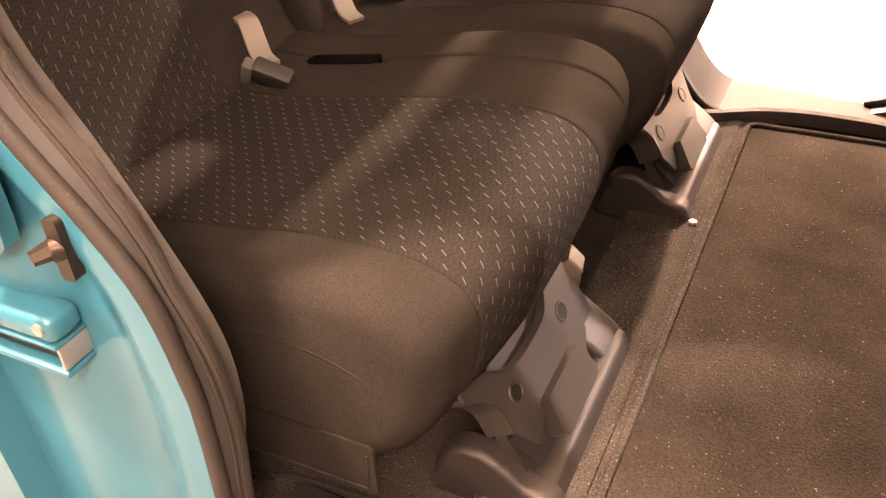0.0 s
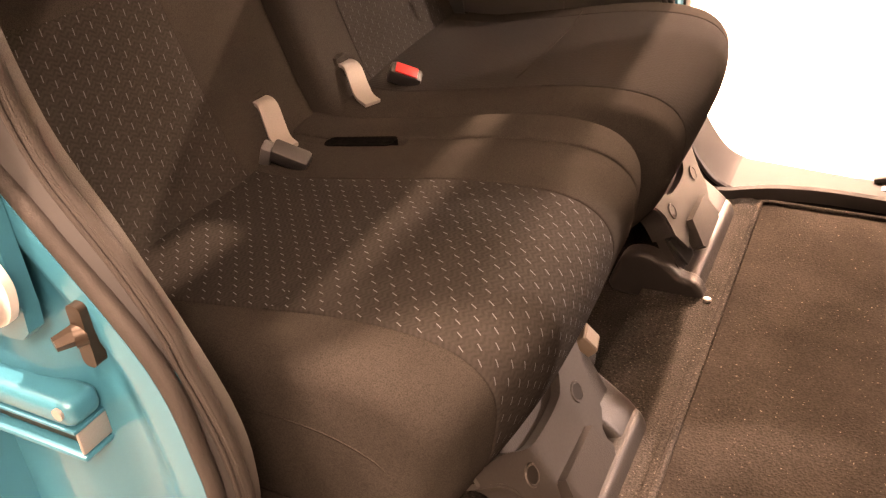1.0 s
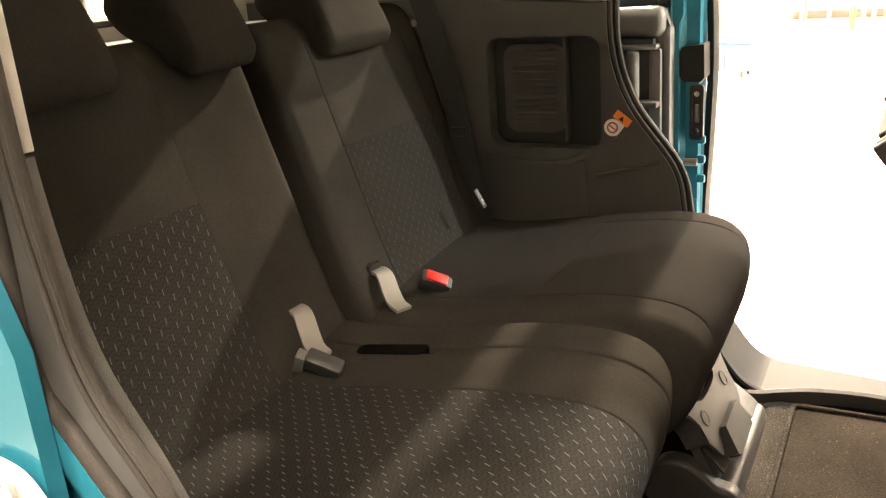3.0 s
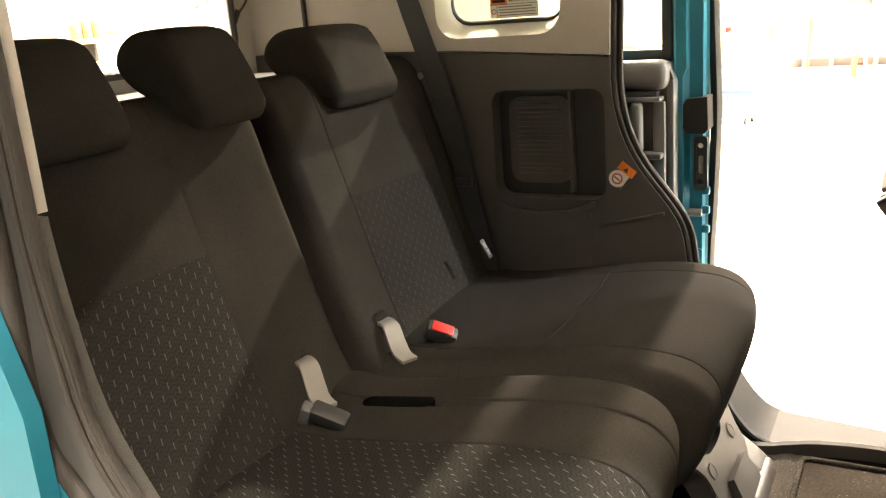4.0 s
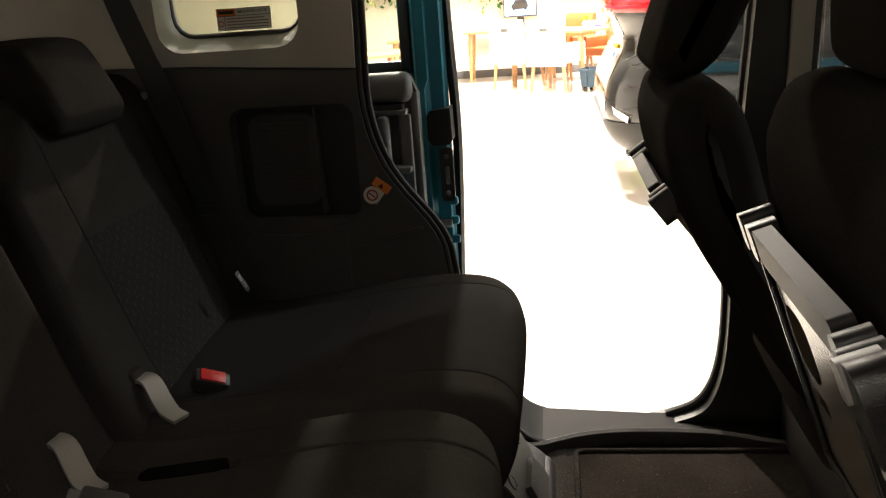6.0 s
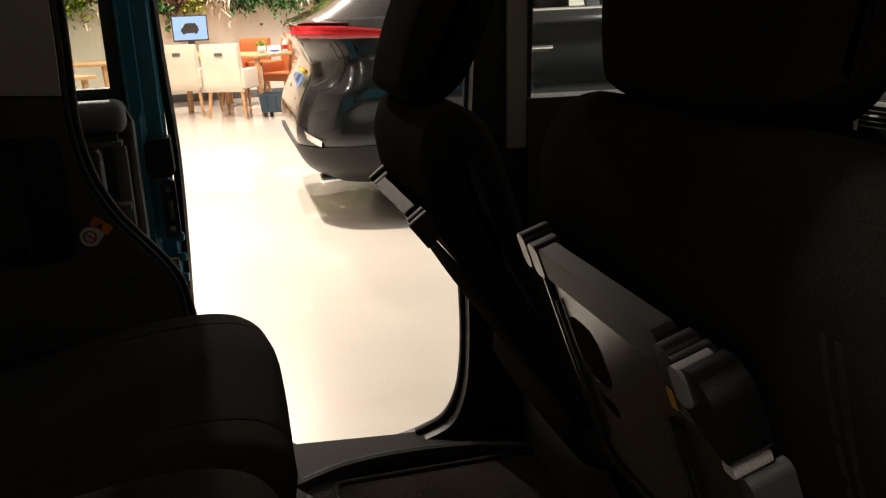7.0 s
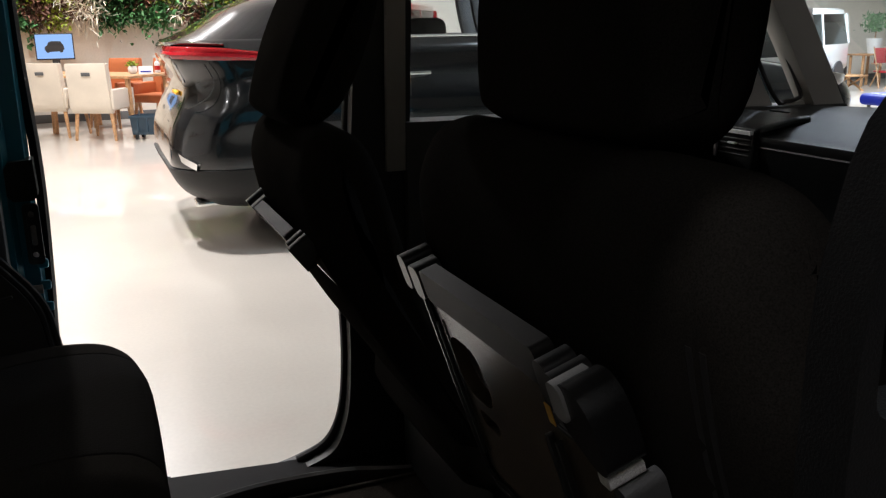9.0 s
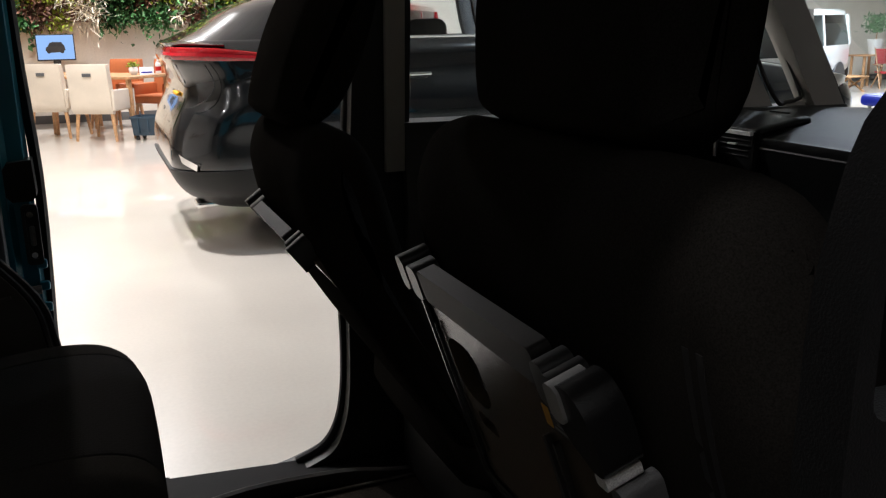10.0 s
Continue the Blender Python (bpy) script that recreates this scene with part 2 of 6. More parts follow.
def spline(points, steps=6, closed=False):
    """Catmull-Rom through the points."""
    pts = [Vector(p) for p in points]
    n = len(pts)
    out = []
    for i in range(n if closed else n - 1):
        p0, p1 = pts[i - 1] if closed or i else pts[0], pts[i]
        p2 = pts[(i + 1) % n]
        p3 = pts[(i + 2) % n] if closed or i + 2 < n else pts[-1]
        for k in range(steps):
            t = k / steps
            out.append(0.5 * (2 * p1 + (p2 - p0) * t + (2 * p0 - 5 * p1 + 4 * p2 - p3) * t * t + (3 * p1 - p0 - 3 * p2 + p3) * t ** 3))
    if not closed:
        out.append(pts[-1])
    return out


def loft(rings, closed=True, caps=True, along=None, bm=None):
    """A skin over rings of equal count; UV: the way along the rings, and round them, in metres."""
    bm = bm or bmesh.new()
    uv = bm.loops.layers.uv.verify()
    rows = [[bm.verts.new(p) for p in r] for r in rings]
    n = len(rings[0])
    arc = [0.0]
    mid = rings[len(rings) // 2]
    for i in range(n):
        arc.append(arc[-1] + (Vector(mid[(i + 1) % n]) - Vector(mid[i])).length)
    if along is None:
        along = [0.0]
        for a, b in zip(rings, rings[1:]):
            along.append(along[-1] + (sum((Vector(p) for p in b), Vector()) / n - sum((Vector(p) for p in a), Vector()) / n).length)
    for j in range(len(rows) - 1):
        for i in range(n if closed else n - 1):
            k = (i + 1) % n
            f = bm.faces.new((rows[j][i], rows[j][k], rows[j + 1][k], rows[j + 1][i]))
            for lp, (u, v) in zip(f.loops, ((along[j], arc[i]), (along[j], arc[i + 1]), (along[j + 1], arc[i + 1]), (along[j + 1], arc[i]))):
                lp[uv].uv = (u, v)
    if caps and closed:
        for row in (rows[0], rows[-1]):
            bm.faces.new(row)
    return bm


def soft_loft(profile, y0, y1, r0=0.004, r1=0.004, crown=0.0, bm=None, n=10, shape=None):
    """A cushion: a closed profile in x, z drawn across from y0 to y1, with rounded ends of radius r0 and r1 and a crowned middle."""
    pts = [Vector((p[0], p[1])) for p in profile]
    area = sum(a.x * b.y - b.x * a.y for a, b in zip(pts, pts[1:] + pts[:1]))
    sign = 1 if area > 0 else -1
    normals = []
    for i in range(len(pts)):
        d = (pts[(i + 1) % len(pts)] - pts[i - 1]).normalized()
        normals.append(Vector((d.y, -d.x)) * sign)
    ys = [y0 + r0 * (1 - math.cos(a * math.pi / 2 / 5)) for a in range(6)] + [y0 + r0 + (y1 - r1 - y0 - r0) * k / n for k in range(1, n)] + [y1 - r1 * (1 - math.cos(a * math.pi / 2 / 5)) for a in range(5, -1, -1)]
    rings = []
    for y in ys:
        inset = 0.0
        if y < y0 + r0:
            inset = r0 * (1 - math.sqrt(max(0, 1 - ((y0 + r0 - y) / r0) ** 2)))
        if y > y1 - r1:
            inset = r1 * (1 - math.sqrt(max(0, 1 - ((y - y1 + r1) / r1) ** 2)))
        swell = crown * (1 - (2 * (y - y0) / (y1 - y0) - 1) ** 2)
        ring = []
        for p, nn in zip(pts, normals):
            q = p - nn * (inset - swell)
            v = Vector((q.x, y, q.y))
            ring.append(shape(v) if shape else v)
        rings.append(ring)
    return loft(rings, along=ys, bm=bm)


def plate(outer, holes, to3d, depth, bevel=0.0):
    """A flat plate with holes: outlines in two axes, to3d maps (u, v, w) into space, w from 0 to depth."""
    bm = bmesh.new()
    edges = []
    for lp in [outer] + list(holes):
        vs = [bm.verts.new((p[0], p[1], 0)) for p in lp]
        edges += [bm.edges.new((vs[i], vs[(i + 1) % len(vs)])) for i in range(len(vs))]
    bmesh.ops.triangle_fill(bm, edges=edges, use_beauty=True, use_dissolve=False)
    made = bmesh.ops.extrude_face_region(bm, geom=bm.faces[:])
    for v in made["geom"]:
        if isinstance(v, bmesh.types.BMVert):
            v.co.z = depth
    if bevel:
        rim = [e for e in bm.edges if len(e.link_faces) == 2 and e.calc_face_angle(0) > 1.2]
        bmesh.ops.bevel(bm, geom=rim, offset=bevel, segments=2, profile=0.5, affect="EDGES")
    for v in bm.verts:
        v.co = Vector(to3d(*v.co))
    return bm


def sweep(path, section, up=(0, 1, 0), closed=False, bm=None, caps=True):
    """A 2D section carried along a path; the section's second axis leans on up."""
    pts = [Vector(p) for p in path]
    up = Vector(up)
    rings = []
    for i, p in enumerate(pts):
        a = pts[i - 1] if i or closed else p
        b = pts[(i + 1) % len(pts)] if i + 1 < len(pts) or closed else p
        d = (b - a).normalized()
        side = d.cross(up).normalized()
        v = side.cross(d).normalized()
        rings.append([p + side * s[0] + v * s[1] for s in section])
    if closed:
        rings.append(rings[0])
        return loft(rings, caps=False, bm=bm)
    return loft(rings, caps=caps, bm=bm)


def circle(r, n=10, sx=1.0, sy=1.0):
    return [(r * sx * math.cos(2 * math.pi * i / n), r * sy * math.sin(2 * math.pi * i / n)) for i in range(n)]


def rounded(x0, x1, y0, y1, r, n=4):
    out = []
    for cx, cy, a0 in ((x1 - r, y1 - r, 0), (x0 + r, y1 - r, 90), (x0 + r, y0 + r, 180), (x1 - r, y0 + r, 270)):
        for k in range(n + 1):
            a = radians(a0 + 90 * k / n)
            out.append((cx + r * math.cos(a), cy + r * math.sin(a)))
    return out


def rod(a, b, r, n=10, r2=None, bm=None):
    a, b = Vector(a), Vector(b)
    d = (b - a).normalized()
    up = Vector((0, 0, 1)) if abs(d.z) < 0.9 else Vector((1, 0, 0))
    s = d.cross(up).normalized()
    t = s.cross(d)
    r2 = r if r2 is None else r2
    return loft([[p + (s * math.cos(2 * math.pi * i / n) + t * math.sin(2 * math.pi * i / n)) * q for i in range(n)] for p, q in ((a, r), (b, r2))], bm=bm)


def disc(centre, normal, r, depth, n=16, bm=None):
    c, nn = Vector(centre), Vector(normal).normalized()
    return rod(c, c + nn * depth, r, n, bm=bm)


def side_y(y, sign=1):
    """Maps a plate's outline to x, z at a plane of constant y."""
    return lambda u, v, w: (u, y + sign * w, v)


# ---- showroom ----
def showroom():
    part("floor", box(-9, 16, .30, 14.0, -0.1, 0.0, 0), FLOOR_STONE)
    # Unseen near half of the floor, toned to set the bounce into the car.
    tagged(part("floor_bounce", box(-9, 16, -7, .298, -0.1, 0.0, 0), FLOOR_BOUNCE), "unseen near floor, toned to set the light bounced into the car", "floor", kind="structure")
    tagged(bpy.data.objects["floor"], "polished cream stone showroom floor", "floor", kind="structure")
    for name, b in (("wall_far", (-9, 16, 13.9, 14.1, 0, CEILING)), ("wall_near", (-9, 16, -7.2, -7, 0, CEILING)), ("wall_back", (-9.2, -9, -7, 14, 0, CEILING)), ("wall_front", (16, 16.2, -7, 14, 0, CEILING))):
        tagged(part(name, box(*b, 0), PLASTER), "plain cream plaster showroom wall", "wall", kind="structure")
    tagged(part("ceiling", box(-9.2, 16.2, -7.2, 14.1, CEILING, CEILING + 0.1, 0), CEILING_PAINT), "plain off-white showroom ceiling", "ceiling", kind="structure")
    tagged(part("baseboard", box(-9, 16, 13.88, 13.9, 0, 0.12, 0.003), MID_PLASTIC), "dark grey baseboard along the far wall", "baseboard", kind="structure")


showroom()

# ---- the car's shell ----
NEAR_EDGE = [(-.31, 1.60), (-.312, 1.24), (-.31, 1.12), (-.285, .99), (-.226, .885), (-.16, .743), (-.15, .65), (-.165, .56), (-.175, .45), (-.16, .36)]
NEAR_SEAL = [(-.30, 1.60), (-.298, 1.1), (-.290, .99), (-.258, .936), (-.172, .817), (-.148, .72), (-.145, .655), (-.15, .5), (-.14, .38)]
FAR_EDGE = [(-.267, 1.60), (-.267, 1.29), (-.269, 1.087), (-.23, .956), (-.137, .825), (-.114, .734), (-.10, .6), (-.09, .45), (-.07, .38)]
near_curve = [tuple(p) for p in spline(NEAR_EDGE, 5)]
seal_curve = [tuple(p) for p in spline(NEAR_SEAL, 5)]
far_curve = [tuple(p) for p in spline(FAR_EDGE, 5)]

car = thing("minivan", (0.2, 0.84, 0.3), "teal compact minivan with both sliding doors open", "car")


def cut(curve, z0, z1):
    """The stretch of a falling x, z curve between two heights."""
    out = []
    for a, b in zip(curve, curve[1:]):
        for z in (z1, z0):
            if (a[1] - z) * (b[1] - z) < 0:
                t = (a[1] - z) / (a[1] - b[1])
                out.append((a[0] + (b[0] - a[0]) * t, z))
        if z0 <= b[1] <= z1:
            out.append(b)
    if z0 <= curve[0][1] <= z1:
        out.insert(0, curve[0])
    return out


def car_shell():
    # carpeted floor with the rib in front of the rear seat
    prof = [(-1.2, .36), (-.6, .40), (-.45, .35), (-.06, .343), (.012, .343), (.030, .350), (.042, .366), (.055, .371), (.070, .371), (.078, .364), (.086, .371), (.100, .373), (.120, .372), (.135, .369), (2.05, .36)]
    prof = [tuple(p) for p in spline([(x, z) for x, z in prof], 4)]
    ring = prof + [(2.05, .25), (-1.2, .25)]
    part("floor_carpet", loft([[(x, y, z) for x, z in ring] for y in (0.16, 0.5, 0.9, 1.20, 1.385)]), CARPET, car, "dark grey needle-felt floor carpet")
    # roof and headliner
    part("headliner", box(-1.2, 1.25, 0.13, 1.53, 1.60, 1.66, 0.01), GREY_TRIM, car, "light grey cloth headliner")
    part("roof", box(-1.25, 1.3, 0.085, 1.575, 1.662, 1.70, 0.02), TEAL, car)
    # near rear quarter: teal jamb, inner trims, seal
    steps = [0, .012, .026, .036, .048, .06, .075, .09, .105, .12, .135, .15, .18, .24, .34, .48, .62]

    def press(r, z):
        ease = lambda a, b: max(0.0, min(1.0, (r - a) / (b - a))) ** 2 * (3 - 2 * max(0.0, min(1.0, (r - a) / (b - a))))
        hollow = .016 * ease(.03, .065) - .022 * ease(.085, .15) * (1 - .6 * max(0.0, min(1.0, (z - .70) / .25)))
        return .074 + hollow
    rings = [[(x - r, press(r, z), z) for r in steps] + [(x - .62, .105, z), (x, .105, z)] for x, z in [tuple(p) for p in spline([(-.30, 1.60), (-.298, 1.1), (-.290, .99), (-.258, .936), (-.172, .817), (-.148, .72), (-.145, .655), (-.15, .5), (-.14, .30)], 6)]]
    part("rear_jamb", loft([[(x - .004, y, z) for x, y, z in ring] for ring in rings]), TEAL, car, "glossy teal painted door jamb", angle=60)
    part("rear_quarter_panel", plate([(-.46, 1.66), (-.44, 1.0), (-.40, .85), (-.38, .7), (-.38, .3), (-1.25, .3), (-1.25, 1.66)], [rounded(-1.1, -.55, 1.2, 1.52, .06)], side_y(.03), .042, .004), TEAL, car)
    low, high = cut(near_curve, .36, 1.152), cut(near_curve, 1.156, 1.60)
    part("rear_side_trim", plate(low + [(-.16, .345), (-1.2, .345), (-1.2, 1.152)], [], side_y(.106), .032, .004), DARK_TRIM, car, "dark grained plastic lower side trim")
    part("rear_pillar_trim", plate(high + [(-1.2, 1.156), (-1.2, 1.60)], [rounded(-1.1, -.45, 1.24, 1.52, .05)], side_y(.106), .033, .005), GREY_TRIM, car, "light grey upper pillar trim")
    strip = [((seal_curve[min(len(seal_curve) - 1, round(i * (len(seal_curve) - 1) / (len(near_curve) - 1)))][0] * .42 + near_curve[i][0] * .58), .101, near_curve[i][1]) for i in range(len(near_curve))]

    def facing(points):
        """A section given across and out of the slanting face of the door opening."""
        return [(r * .65 + n * .76, r * .76 - n * .65) for r, n in points]
    bead = [(-.0178, .019), (-.0178, .012), (-.015, -.004), (-.001, -.004), (-.0005, .017), (-.0025, .0235), (-.0065, .0265), (-.0115, .0260), (-.0155, .0235)]
    part("door_seal", sweep([(x - .010, .101, z) for x, z in seal_curve], facing(bead), (0, 1, 0)), SEAL_CLOTH, car, "brown rubber door seal bead", angle=50)
    # Black filler stands for the shade in the gap behind the bead.
    part("seal_gap_shade", sweep(strip, facing([(-.030, -.012), (.010, -.012), (.010, .0105), (-.010, .0110), (-.030, .004)]), (0, 1, 0)), BLACK_INK, car)
    part("seal_ridge", sweep(strip, facing([(.0052 + .0024 * math.cos(k * math.pi / 4), .0145 + .0026 * math.sin(k * math.pi / 4)) for k in range(8)]), (0, 1, 0)), SEAL_CLOTH, car)
    flap = [(.0045, -.002), (.0045, .0125), (.0085, .0142), (.013, .0142), (.0165, .0122), (.0188, .008), (.0195, .002), (.0185, -.006)]
    part("seal_cover", sweep(strip, facing(flap), (0, 1, 0)), SEAL_CLOTH, car, "cloth-covered brown door opening trim", angle=60)
    part("cover_crease", sweep(strip, facing([(.0115 + .0012 * math.cos(k * math.pi / 3), .0142 + .0009 * math.sin(k * math.pi / 3)) for k in range(6)]), (0, 1, 0)), SEAL_CLOTH, car)
    # raised outer panel of the jamb with the catch of the sliding door
    panel = [(-.36, 1.60), (-.34, 1.2), (-.30, 1.10), (-.276, 1.02), (-.276, .86), (-.279, .838), (-.290, .828), (-.62, .80), (-.62, 1.60)]
    part("jamb_panel", plate(panel, [], side_y(.057), .016, .005), TEAL, car)
    catch = part("door_catch", plate([tuple(p) for p in spline([(-.262, .890), (-.270, .912), (-.292, .930), (-.33, .932), (-.345, .90), (-.335, .862), (-.300, .850), (-.272, .862)], 4, True)], [], side_y(.0415), .008, .003), VENT_SILVER, car, "pale metal catch plate with a hook")
    part("hook", sweep(spline([(-.292, .036, .918), (-.280, .028, .912), (-.276, .026, .895), (-.270, .028, .878), (-.284, .034, .866)], 5), circle(.006, 8), (0, 1, 0)), SILVER, catch)
    part("catch_foot", box(-.335, -.282, .034, .041, .856, .867, .003), BRONZE, catch, "bronzed edge of the catch")
    part("catch_screw", disc((-.318, .0415, .912), (0, -1, 0), .010, .004, 12), BOLT, catch)
    # sliding rail on the jamb and the striker
    rail = part("door_rail", box(-.85, -.254, .048, .085, .746, .774, .010, 4), TEAL, car, "teal end of the sliding door rail")
    part("rail_slot", box(-.85, -.262, .062, .085, .716, .742, .002), BRONZE, rail, "dark slot under the rail")
    part("rail_lip", box(-.85, -.256, .050, .085, .708, .715, .003), TEAL, rail)
    part("rail_edge", box(-.85, -.257, .049, .085, .741, .745, .0012), TEAL, rail)
    part("rail_end", box(-.261, -.257, .052, .085, .716, .741, .0012), SILVER, rail)
    part("rail_screw", disc((-.266, .049, .764), (0, -1, 0), .006, .003, 12), SILVER, rail)
    st = part("striker", rod((-.234, .066, .843), (-.241, .050, .842), .0090, 6, .0062), BRONZE, car, "bronzed hexagonal door striker")
    part("striker_collar", rod((-.228, .072, .843), (-.234, .064, .843), .0105, 12), BRONZE, st)
    part("striker_plate", plate(rounded(-.236, -.221, .812, .872, .006), [], side_y(.066), .012, .002), BRONZE, st)
    # near B-pillar and the front door behind it
    part("near_pillar_trim", plate([(.50, 1.66), (.44, 1.30), (.425, 1.06), (.43, .80), (.44, .36), (.62, .36), (.62, 1.66)], [], side_y(.05), .05, .006), DARK_TRIM, car, "dark plastic pillar trim")
    part("assist_grip", plate([tuple(p) for p in spline([(.44, 1.34), (.385, 1.285), (.342, 1.245), (.324, 1.19), (.318, 1.15), (.317, 1.109), (.317, 1.06), (.326, 1.0), (.350, .9), (.39, .80)], 3)] + [(.50, .80), (.50, 1.34)], [rounded(.330, .40, 1.107, 1.186, .012)], side_y(.070), .032, .010), GRIP_GREY, car, "dark grey moulded pillar cover with a grip slot")
    part("near_front_door", plate([(.625, .30), (1.75, .30), (1.75, 1.12), (1.35, 1.66), (.625, 1.66)], [[(.68, 1.12), (1.62, 1.10), (1.28, 1.58), (.68, 1.58)]], side_y(.04), .08, .006), DARK_TRIM, car)
    part("near_rail", box(-.32, .62, .085, .17, 1.58, 1.66, .01), GREY_TRIM, car)
    part("near_sill", box(-.20, .62, .06, .24, .30, .395, .012), BLACK_PLASTIC, car, "black plastic step sill")
    # far rear quarter
    low, high = cut(far_curve, .38, 1.162), cut(far_curve, 1.166, 1.60)
    recess = rounded(-.545, -.285, .858, 1.098, .03)
    part("far_side_trim", plate(low + [(-.06, .345), (-1.2, .345), (-1.2, 1.20), (-.62, 1.185)], [recess], side_y(1.47), .05, .004), DARK_TRIM, car, "dark grained plastic side trim with a speaker recess")
    part("recess_back", box(-.57, -.275, 1.512, 1.53, .84, 1.12, 0), BLACK_PLASTIC, car)
    part("far_pillar_trim", plate(high + [(-.62, 1.189), (-1.2, 1.204), (-1.2, 1.60)], [rounded(-.67, -.375, 1.215, 1.53, .05)], side_y(1.468), .05, .005), GREY_TRIM, car, "light grey upper pillar trim")
    part("far_outer_panel", plate([(x - .02, z) for x, z in cut(far_curve, .38, 1.6)] + [(-1.25, .3), (-1.25, 1.66), (-.3, 1.66)], [rounded(-.69, -.355, 1.21, 1.55, .05)], side_y(1.556), .02, 0), TEAL, car)
    # window recess ring and pane
    part("window_recess", loft([[(x, 1.4685, z) for x, z in rounded(-.67, -.375, 1.215, 1.53, .05)], [(x, 1.49, z) for x, z in rounded(-.667, -.378, 1.222, 1.528, .05)], [(x, 1.548, z) for x, z in rounded(-.658, -.387, 1.247, 1.518, .045)]], caps=False), GREY_TRIM, car, "light grey window recess")
    part("window_rubber", sweep([(x, 1.535, z) for x, z in rounded(-.662, -.383, 1.243, 1.522, .045)], circle(.006, 6), (0, 1, 0), closed=True), RUBBER, car)
    pane = part("quarter_window", plate(rounded(-.66, -.385, 1.245, 1.52, .045), [], side_y(1.55), .004), PRIVACY_GLASS, car)
    pane.visible_shadow = False
    # far door seal: three ridges
    part("far_door_seal", sweep([(x + .006, 1.500, z) for x, z in far_curve], [(-.018, -.018), (.010, -.018), (.006, .02), (-.018, .02)], (0, 1, 0)), RUBBER, car, "ribbed grey-brown door seal")
    for dx, dy, r in ((-.010, 1.484, .0085), (.004, 1.480, .0075), (.0165, 1.486, .007)):
        part("seal_rib", sweep([(x + dx, dy, z) for x, z in far_curve], circle(r, 8), (0, 1, 0)), SEAL_CLOTH, car)
    # far sill
    edge = [(-.08, 1.36), (.05, 1.365), (.10, 1.385), (.16, 1.41), (.26, 1.425), (.42, 1.415), (.52, 1.38), (.62, 1.36)]
    edge = [tuple(p) for p in spline(edge, 5)]
    part("far_sill", plate(edge + [(.66, 1.36), (.66, 1.495), (.30, 1.505), (.10, 1.53), (-.08, 1.55)], [], lambda u, v, w: (u, v, .30 + w), .088, .006), SILL_GREY, car, "grey plastic step sill plate")
    part("sill_lip", sweep([(x, y - .004, .384) for x, y in edge], [(-.008, -.02), (.008, -.02), (.008, .008), (0, .012), (-.008, .008)], (0, 0, 1)), RUBBER, car, "black rubber lip of the sill")
    # foot of the rear pillar, curving down into the sill
    foot = [tuple(p) for p in spline([(-.07, .570), (-.04, .518), (.0, .450), (.03, .412), (.055, .394), (.078, .386)], 4)]
    part("pillar_foot", plate(foot + [(.078, .375), (-.13, .375), (-.13, .60)], [], side_y(1.376), .165, .004), SILL_GREY, car, "grey plastic pillar foot")
    part("foot_lip", sweep([(x, 1.374, z + .002) for x, z in foot], circle(.006, 6), (0, 1, 0)), RUBBER, car)
    # far B-pillar, front door, A-pillar
    part("far_pillar_lower", plate([(.66, .35), (.30, .35)] + [tuple(p) for p in spline([(.30, .375), (.345, .386), (.405, .41), (.432, .45), (.449, .515), (.457, .62), (.460, .75), (.475, 1.03)], 4)] + [(.62, 1.03)], [], side_y(1.46), .07, .006), BLACK_PLASTIC, car)
    part("pillar_seal", sweep([(x - .008, 1.50, z) for x, z in spline([(.345, .388), (.405, .413), (.437, .455), (.455, .52), (.463, .62), (.466, .8), (.495, 1.2), (.525, 1.6)], 5)], circle(.009, 8), (0, 1, 0)), RUBBER, car)
    part("far_pillar_upper", plate([(.475, 1.03), (.60, 1.03), (.625, 1.62), (.52, 1.62)], [], side_y(1.46), .06, .006), BLACK_PLASTIC, car)
    part("far_pillar_cover", plate([(.547, 1.008), (.586, 1.008), (.604, 1.62), (.564, 1.62)], [], side_y(1.445), .014, .005), GREY_TRIM, car, "light grey pillar cover strip")
    part("far_front_door", plate([(.588, .36), (1.75, .36), (1.75, 1.085), (.588, 1.105)], [], side_y(1.44), .09, .01), DARK_TRIM, car, "dark plastic front door panel")
    part("far_front_window", plate([(.63, 1.10), (1.72, 1.085), (1.28, 1.62), (.63, 1.62)], [], side_y(1.52), .004), GLASS, car).visible_shadow = False
    part("pillar_a", sweep([(1.707, 1.475, 1.06), (1.578, 1.46, 1.25), (1.435, 1.445, 1.45), (1.31, 1.42, 1.63)], [(-.045, -.03), (.035, -.03), (.045, .0), (.035, .03), (-.045, .03)], (0, 1, 0)), GREY_TRIM, car, "light grey windscreen pillar trim")
    part("mirror_sail", plate([(1.36, 1.05), (1.542, 1.082), (1.476, 1.19), (1.41, 1.34), (1.37, 1.34)], [], side_y(1.465), .03, .004), GREY_TRIM, car)
    part("pillar_foot_trim", plate([(1.53, 1.05), (1.80, 1.05), (1.76, 1.092), (1.62, 1.096), (1.536, 1.088)], [], side_y(1.462), .03, .006), GREY_TRIM, car)
    part("sail_rubber", sweep([tuple(p) for p in spline([(1.375, 1.452, 1.52), (1.485, 1.456, 1.33), (1.553, 1.458, 1.22), (1.614, 1.459, 1.120), (1.606, 1.459, 1.102), (1.575, 1.459, 1.098), (1.545, 1.459, 1.100), (1.478, 1.459, 1.200), (1.415, 1.459, 1.36)], 4)], circle(.0055, 6), (0, 1, 0)), RUBBER, car, "black rubber round the corner window")
